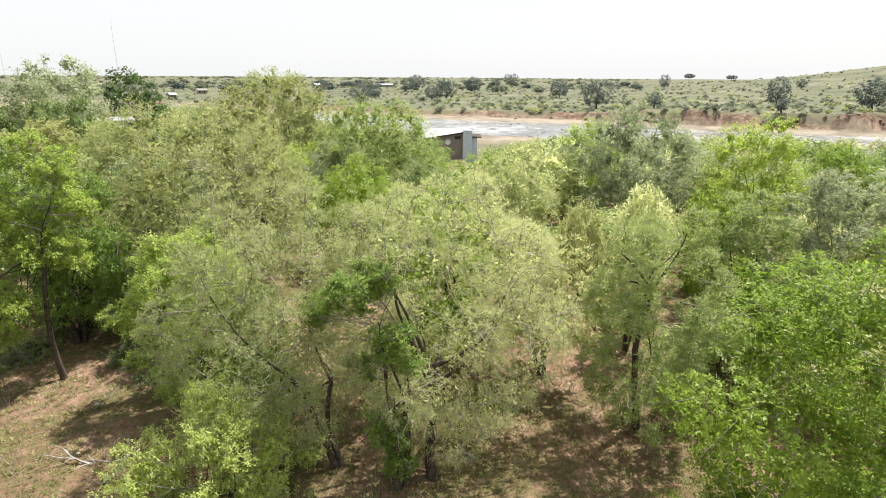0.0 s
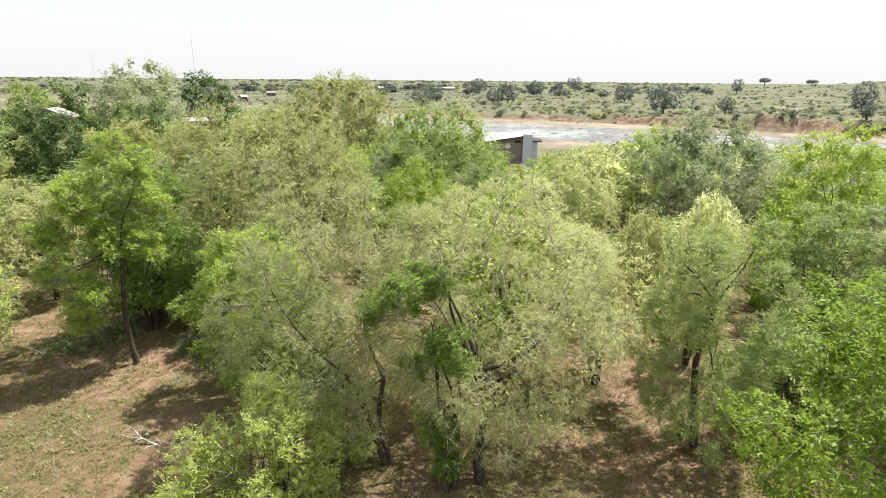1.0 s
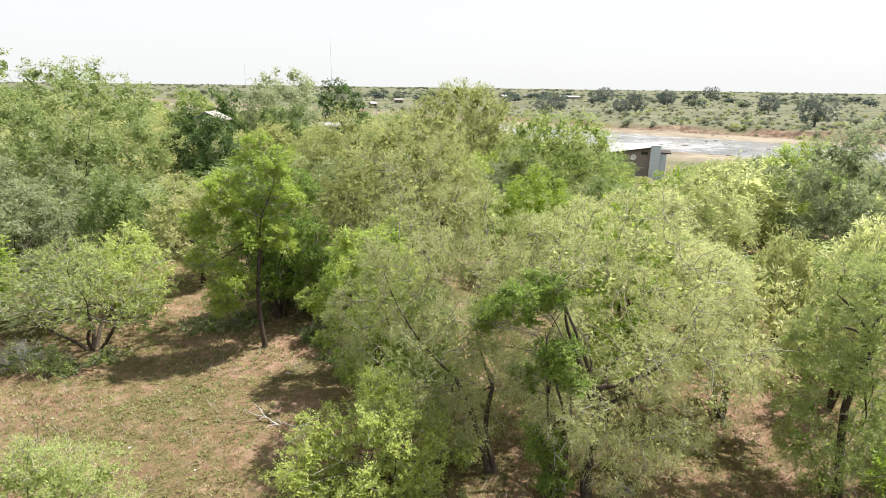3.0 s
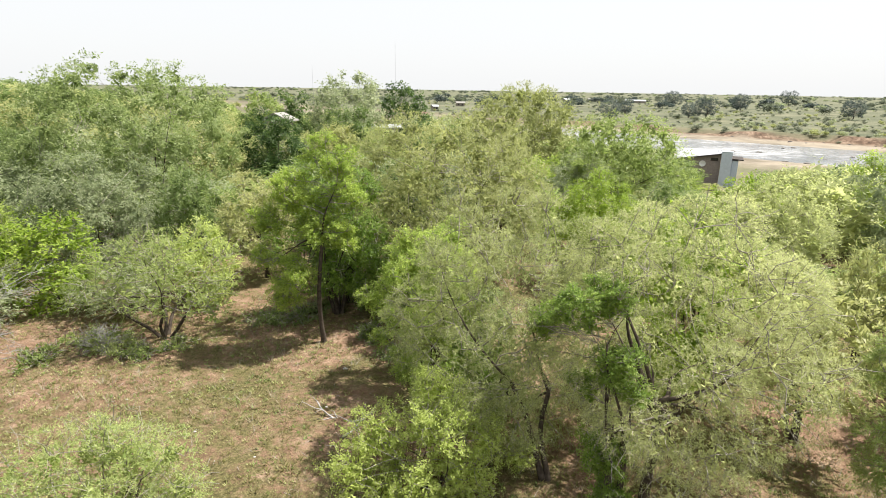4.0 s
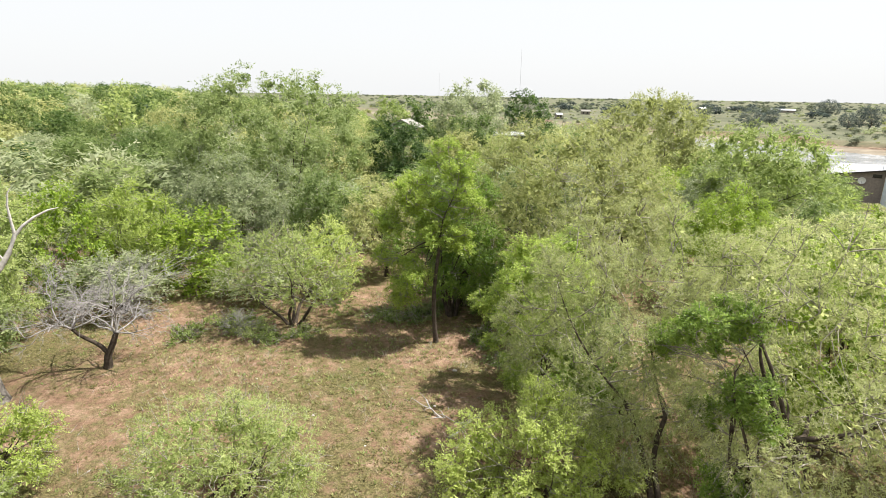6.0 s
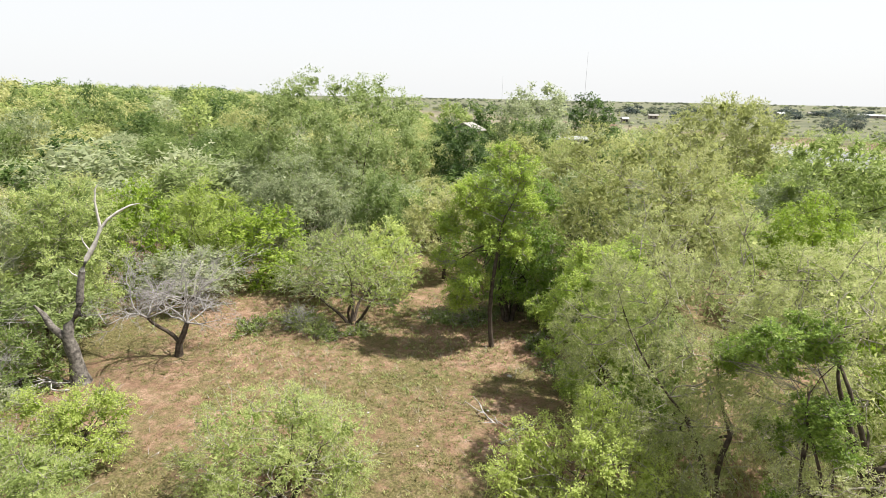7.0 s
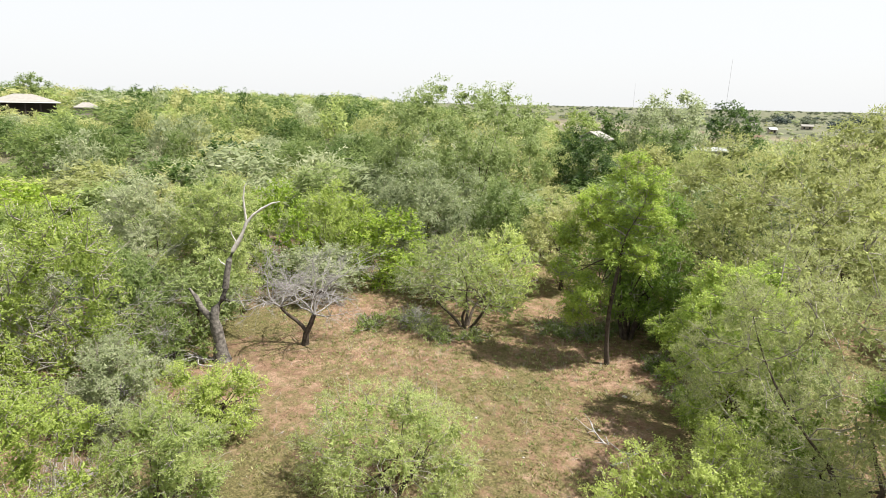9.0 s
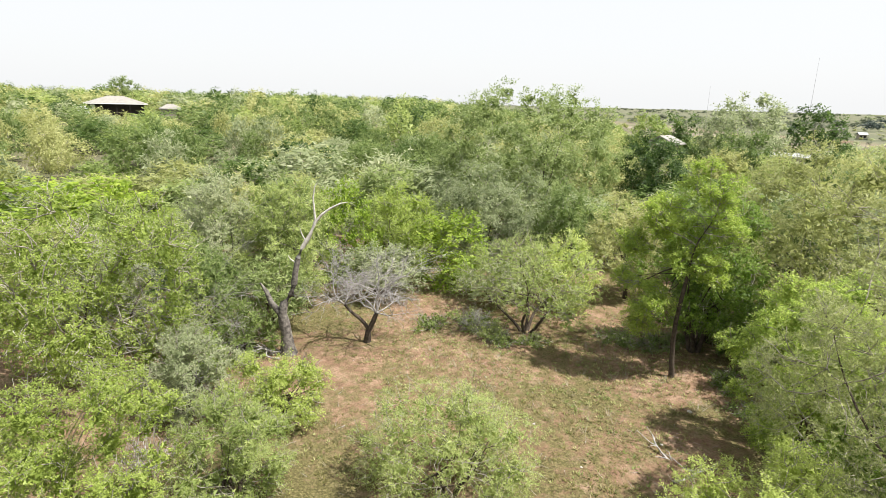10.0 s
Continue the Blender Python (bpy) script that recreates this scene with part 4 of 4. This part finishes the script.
def river_house():
    x, y = polar(-24.2, 87.0)
    root = tagged(new("house"), "small taupe house with sloping pale roof and metal flue tower", "house")
    root.matrix_basis = Matrix.Translation((x, y, height(x, y) - 0.2)) @ Matrix.Rotation(radians(-24.3), 4, "Z")
    # x to the right, y away, as seen from the clearing
    zt = 0.22 - root.matrix_basis.translation.z
    front = [(-4.8, 0, -0.5), (1.1, 0, -0.5), (1.1, 0, zt + 0.25), (-4.8, 0, zt - 0.75)]
    slab_v = [(px, py, pz) for px, py, pz in front] + [(px, py + 0.25, pz) for px, py, pz in front]
    mesh_object("wall", slab_v, [(0, 1, 2, 3), (7, 6, 5, 4), (0, 4, 5, 1), (1, 5, 6, 2), (2, 6, 7, 3), (3, 7, 4, 0)], WALL, root)
    box("wall", (-4.8, 0.25, -0.5), (-4.55, 5.0, zt - 0.78), WALL, root)
    box("wall", (0.85, 0.25, -0.5), (1.1, 5.0, zt + 0.1), WALL, root)
    box("wall", (-4.55, 4.75, -0.5), (0.85, 5.0, zt - 0.6), WALL, root)
    roof = slab("roof", [(-5.3, -0.45, zt - 0.72), (1.35, -0.45, zt + 0.40), (1.05, 5.4, zt + 0.45), (-4.2, 5.4, zt + 0.35)], 0.09, ROOFING, root, "pale sheet-metal roof")
    for k in range(16):
        u = k / 15
        px, pz, bx, bz = -5.2 + 6.45 * u, zt - 0.70 + 1.09 * u, -4.15 + 5.15 * u, zt + 0.39 + 0.1 * u
        slab("rib", [(px - 0.03, -0.44, pz + 0.035), (px + 0.03, -0.44, pz + 0.045), (bx + 0.03, 5.38, bz + 0.02), (bx - 0.03, 5.38, bz + 0.02)], 0.05, ROOFING, roof)
    slab("fascia", [(-5.3, -0.50, zt - 0.70), (1.35, -0.50, zt + 0.42), (1.35, -0.452, zt + 0.42), (-5.3, -0.452, zt - 0.70)], 0.16, SHADOWED, root)
    for lo, hi in (((-0.15, -0.04, zt - 0.62), (0.75, 0.02, zt - 0.28)), ((-2.55, -0.04, zt - 1.35), (-2.2, 0.02, zt - 0.95)), ((-4.2, -0.04, zt - 1.9), (-3.4, 0.02, zt - 1.2))):
        wdw = box("window", lo, hi, GLASS, root, 0.01)
        box("sill", (lo[0] - 0.05, lo[1] - 0.05, lo[2] - 0.07), (hi[0] + 0.05, hi[1], lo[2] - 0.004), SHADOWED, wdw, 0.01)
    box("flue_tower", (1.12, -0.9, -0.5), (2.45, 0.5, zt + 0.62), METAL, root, 0.04, "tall galvanised sheet-metal flue tower")
    box("flue_cap", (1.07, -0.95, zt + 0.625), (2.5, 0.55, zt + 0.70), METAL, root, 0.02)
    box("annexe_wall", (2.5, 0.3, -0.5), (3.3, 4.0, zt - 0.55), METAL, root, 0.03)
    slab("annexe_roof", [(2.47, 0.0, zt - 0.28), (3.9, 0.0, zt - 0.36), (3.9, 4.3, zt - 0.36), (2.47, 4.3, zt - 0.28)], 0.14, SHADOWED, root)
    dish = tagged(new("satellite_dish"), "round white satellite dish on a house wall", "satellite dish")
    dish.matrix_basis = root.matrix_basis @ Matrix.Translation((-1.15, -0.18, zt - 1.15))
    rings, seg = 6, 24
    v = [(0, 0.09, 0)] + [(0.42 * (i / rings) * math.cos(a), 0.09 - 0.14 * (i / rings) ** 2, 0.42 * (i / rings) * math.sin(a)) for i in range(1, rings + 1) for a in np.arange(seg) * 2 * math.pi / seg]
    f = [(0, 1 + k, 1 + (k + 1) % seg) for k in range(seg)] + [(1 + (i - 1) * seg + k, 1 + i * seg + k, 1 + i * seg + (k + 1) % seg, 1 + (i - 1) * seg + (k + 1) % seg) for i in range(1, rings) for k in range(seg)]
    bowl = mesh_object("reflector", v, f, WHITE, dish, False)
    th = bowl.modifiers.new("thick", "SOLIDIFY")
    th.thickness = 0.015
    w = Wood()
    w.tube([(0, 0.16, -0.1), (0, 0.0, -0.3), (0, -0.35, -0.12)], [0.018, 0.015, 0.012], 6)
    w.build("arm", STEEL, dish)
    w = Wood()
    w.tube([(0, -0.3, -0.12), (0, -0.42, -0.08)], [0.035, 0.03], 8)
    w.build("feed", SHADOWED, dish)


def hip_roof(root, cx, cy, wx, wy, z, rise, mat, over=0.6, thick=0.15):
    hx, hy = wx / 2 + over, wy / 2 + over
    rx = max(0.0, hx - hy)
    e = [(cx - hx, cy - hy, z), (cx + hx, cy - hy, z), (cx + hx, cy + hy, z), (cx - hx, cy + hy, z)]
    r1, r2 = (cx - rx - 0.3, cy, z + rise), (cx + rx + 0.3, cy, z + rise)
    v = e + [r1, r2] + [(p[0], p[1], p[2] - thick) for p in e]
    f = [(0, 1, 5, 4), (1, 2, 5), (2, 3, 4, 5), (3, 0, 4), (0, 6, 7, 1), (1, 7, 8, 2), (2, 8, 9, 3), (3, 9, 6, 0), (9, 8, 7, 6)]
    return mesh_object("roof", v, f, mat, root)


def lodge():
    x, y = polar(67.2, 132.0)
    root = tagged(new("lodge"), "open-sided lodge with a low hipped grey-brown roof above the trees", "house")
    g = height(x, y)
    root.matrix_basis = Matrix.Translation((x, y, g)) @ Matrix.Rotation(radians(67.2), 4, "Z")
    ev = 6.75 - g
    hip_roof(root, 0, 0, 9.6, 7.5, ev, 1.35, TILE)
    # near-black wall holds the shade under the veranda in its colour
    box("wall", (-4.6, -1.5, -0.3), (4.6, -1.3, ev - 0.2), SHADOWED, root)
    for px in (-4.6, -2.3, 0, 2.3, 4.6):
        box("post", (px - 0.12, -3.9, -0.3), (px + 0.12, -3.66, ev - 0.16), SHADOWED, root)
    box("gutter", (-5.4, -4.42, ev - 0.2), (5.4, -4.36, ev - 0.04), WHITE, root)
    box("panel", (-4.3, -3.6, ev - 1.2), (-3.6, -3.4, ev - 0.3), WHITE, root)
    slab("lean_to_roof", [(-6.9, -5.0, ev - 0.7), (-5.0, -5.0, ev - 0.55), (-4.0, -6.6, ev - 1.9), (-5.6, -6.6, ev - 2.1)], 0.1, ROOFING, root, "pale lean-to sheet roof")
    box("lean_to_wall", (-6.2, -5.1, -0.3), (-4.6, -4.6, ev - 2.2), WALL, root)
    hut = tagged(new("hut"), "small grey-roofed hut half hidden by trees", "house")
    x2, y2 = polar(63.0, 118.0)
    hut.matrix_basis = Matrix.Translation((x2, y2, height(x2, y2))) @ Matrix.Rotation(radians(60), 4, "Z")
    box("wall", (-1.6, -1.4, -0.2), (1.6, 1.4, 2.3), WALL, hut)
    hip_roof(hut, 0, 0, 3.2, 2.8, 2.5, 0.8, TILE, 0.3)


def simple_house(az, d, wx, wy, eave, rise, roof_mat, wall_mat, turn, label, lift=0.0):
    x, y = polar(az, d)
    root = tagged(new("house"), label, "house", "far houses")
    root.matrix_basis = Matrix.Translation((x, y, height(x, y) + lift)) @ Matrix.Rotation(radians(az + turn), 4, "Z")
    box("wall", (-wx / 2, -wy / 2, -3.0), (wx / 2, wy / 2, eave), wall_mat, root)
    ov = 0.5
    slab("roof", [(-wx / 2 - ov, -wy / 2 - ov, eave), (wx / 2 + ov, -wy / 2 - ov, eave), (wx / 2 + ov, 0, eave + rise), (-wx / 2 - ov, 0, eave + rise)], 0.12, roof_mat, root)
    slab("roof", [(-wx / 2 - ov, 0, eave + rise), (wx / 2 + ov, 0, eave + rise), (wx / 2 + ov, wy / 2 + ov, eave), (-wx / 2 - ov, wy / 2 + ov, eave)], 0.12, roof_mat, root)
    for px in (-wx * 0.28, wx * 0.22):
        box("window", (px - 0.5, -wy / 2 - 0.04, eave - 1.6), (px + 0.5, -wy / 2 + 0.02, eave - 0.5), GLASS, root, 0.01)


river_house()
lodge()
simple_house(16.9, 62, 2.0, 2.2, 5.1 - height(*polar(16.9, 62)), 0.75, TILE, TAN, 70, "house with a white-edged gable roof among trees")
simple_house(7.7, 76, 5.5, 3.2, 3.6 - height(*polar(7.7, 76)), 0.3, ROOFING, TAN, 6, "low shed with a flat pale sheet roof")
simple_house(1.9, 345, 3.2, 3, 2.4, 1.0, ROOFING, TAN, 25, "far tan cottage with a sheet roof")
simple_house(-0.6, 440, 6, 4, 2.4, 1.2, TILE, TAN, 10, "far long house with a grey roof")
simple_house(3.6, 420, 6, 4, 2.6, 1.3, TILE, TAN, -20, "far tan cottage with a sheet roof")
simple_house(-17.1, 690, 22, 7, 2.4, 1.4, ROOFING, TAN, 0, "far long low building with a pale roof")
simple_house(-13.1, 720, 7, 6, 2.8, 1.5, TILE, TAN, 10, "far tan cottage with a brown roof")
simple_house(-10.8, 640, 6, 5, 2.8, 1.5, ROOFING, TAN, 30, "far cottage with a grey roof")


def mast(az, d, top, r):
    x, y = polar(az, d)
    root = tagged(new("mast"), "thin steel radio mast rising above the trees", "mast", "radio masts")
    z = height(x, y)
    root.location = (x, y, z)
    w = Wood()
    w.tube([(0, 0, -0.3), (0, 0, (top - z) * 0.5), (0, 0, top - z)], [r, r * 0.8, r * 0.35], 6)
    w.build("pole", STEEL, root)


mast(5.8, 82, 14.6, 0.026)
mast(13.6, 110, 12.3, 0.026)

# ---- stones, weeds and grass ----
def rock_mesh(seed):
    r = np.random.RandomState(seed)
    bm = bmesh.new()
    bmesh.ops.create_icosphere(bm, subdivisions=2, radius=1)
    for v in bm.verts:
        v.co *= 1 + 0.28 * noise.noise(v.co * 1.3 + Vector((seed, 0, 0))) + 0.12 * noise.noise(v.co * 4)
    me = bpy.data.meshes.new("rock")
    bm.to_mesh(me)
    bm.free()
    me.materials.append(STONE)
    return me


rocks = [rock_mesh(i) for i in range(4)]
for i in range(200):
    q_, s_ = rng.uniform(-75, 110), rng.choice([rng.gauss(140, 4), rng.gauss(201, 2), rng.uniform(150, 190)])
    x, y = NX * (s_ + q_), NY * (s_ - q_)
    k = rng.uniform(0.15, 0.55)
    ob = new("rock", rocks[i % 4])
    ob.matrix_basis = Matrix.Translation((x, y, max(height(x, y), -6.05) + 0.1 * k)) @ Matrix.Rotation(rng.uniform(0, 6.28), 4, "Z") @ Matrix.Diagonal((k * 1.6, k, k * 0.45, 1))
    tagged(ob, "brown rock lying along the shallow river", "rock", "river rocks")


def weeds(name, label, count, mat, blades, size, spread, slim, seed, cover, up):
    r = np.random.RandomState(seed)
    az, d = np.radians(r.uniform(-62, 76, count * 3)), np.sqrt(r.uniform(7.0 ** 2, 30.0 ** 2, count * 3))
    x, y = -d * np.sin(az), d * np.cos(az)
    ok = (wave(x, y, 1.1, 21) * 0.6 + wave(x, y, 0.35, 22) + r.normal(0, 0.35, len(x))) > cover
    x, y = x[ok][:count], y[ok][:count]
    z = terrain(x, y)[0]
    n = len(x)
    k = r.uniform(0.5, 1.4, (n, 1, 1)) * size
    an = r.uniform(0, 6.283, (n, blades))
    d3 = np.stack([np.cos(an) * spread, np.sin(an) * spread, r.uniform(0.5, 1.0, (n, blades)) * up], -1) * k
    p = np.stack([x, y, z - 0.02], -1)[:, None] + np.stack([np.cos(an), np.sin(an), 0 * an], -1) * k * 0.25 * r.uniform(0, 1, (n, blades, 1))
    side = np.stack([-np.sin(an), np.cos(an), 0 * an], -1) * k * slim
    lift = d3 * 0.3 if slim > 0.1 else 0
    q = np.stack([p + lift - side, p + lift + side, p + d3], 2).reshape(-1, 3)
    tagged(array_object(name, q, np.arange(len(q)), np.full(len(q) // 3, 3), mat), label, "weeds", kind="stuff")


weeds("weeds", "low yellow-green leafy weeds on red soil", 20000, LEAF["weed"], 8, 0.105, 0.8, 0.11, 31, -0.15, 0.75)
weeds("weeds", "low yellow-flowering green weeds on red soil", 6000, LEAF["olive"], 8, 0.09, 0.75, 0.11, 32, 0.2, 0.9)
weeds("weeds", "low green creeping weeds among dry grass", 6000, LEAF["green"], 8, 0.10, 0.8, 0.11, 34, 0.15, 0.8)
weeds("dry_grass", "tufts of dry pale grass", 9000, plain_material("dry_grass_blade", (0.27, 0.225, 0.14), 0.8, 0.2), 6, 0.12, 0.6, 0.05, 33, 0.0, 0.9)
weeds("dry_grass", "grey straggling dry grass round the trees", 1500, plain_material("grey_grass_blade", (0.29, 0.26, 0.20), 0.8, 0.2), 8, 0.3, 0.6, 0.016, 36, 0.5, 0.9)


def twig_litter():
    """Dry sticks and fallen leaves scattered under the trees."""
    r = np.random.RandomState(71)
    n = 1100
    az, d = np.radians(r.uniform(-62, 76, n)), np.sqrt(r.uniform(7.0 ** 2, 26.0 ** 2, n))
    x, y = -d * np.sin(az), d * np.cos(az)
    z = terrain(x, y)[0] + 0.015
    an = r.uniform(0, 6.283, n)
    L = r.uniform(0.1, 0.4, n)
    p = np.stack([x, y, z], -1)
    q = p + np.stack([np.cos(an) * L, np.sin(an) * L, r.uniform(0, 0.25, n) * L], -1)
    w = Wood()
    w.stems(p, q, 0.005)
    tagged(w.build("twig_litter", DEADWOOD, None), "dry grey sticks scattered over the soil", "sticks", kind="stuff")


twig_litter()
for i, (az, d, k) in enumerate(((11.75, 16.3, 0.06), (27.5, 14.0, 0.03), (33.0, 16.5, 0.03), (14.0, 14.2, 0.035), (41.0, 13.5, 0.03), (22.0, 12.4, 0.025))):
    x, y = polar(az, d)
    ob = new("pale_stone", rocks[i % 4].copy())
    ob.data.materials[0] = PALE
    ob.matrix_basis = Matrix.Translation((x, y, height(x, y) + 0.3 * k)) @ Matrix.Diagonal((k * 1.4, k, k * 0.6, 1))
    tagged(ob, "small pale stone lying on red soil", "stone", "pale stones")
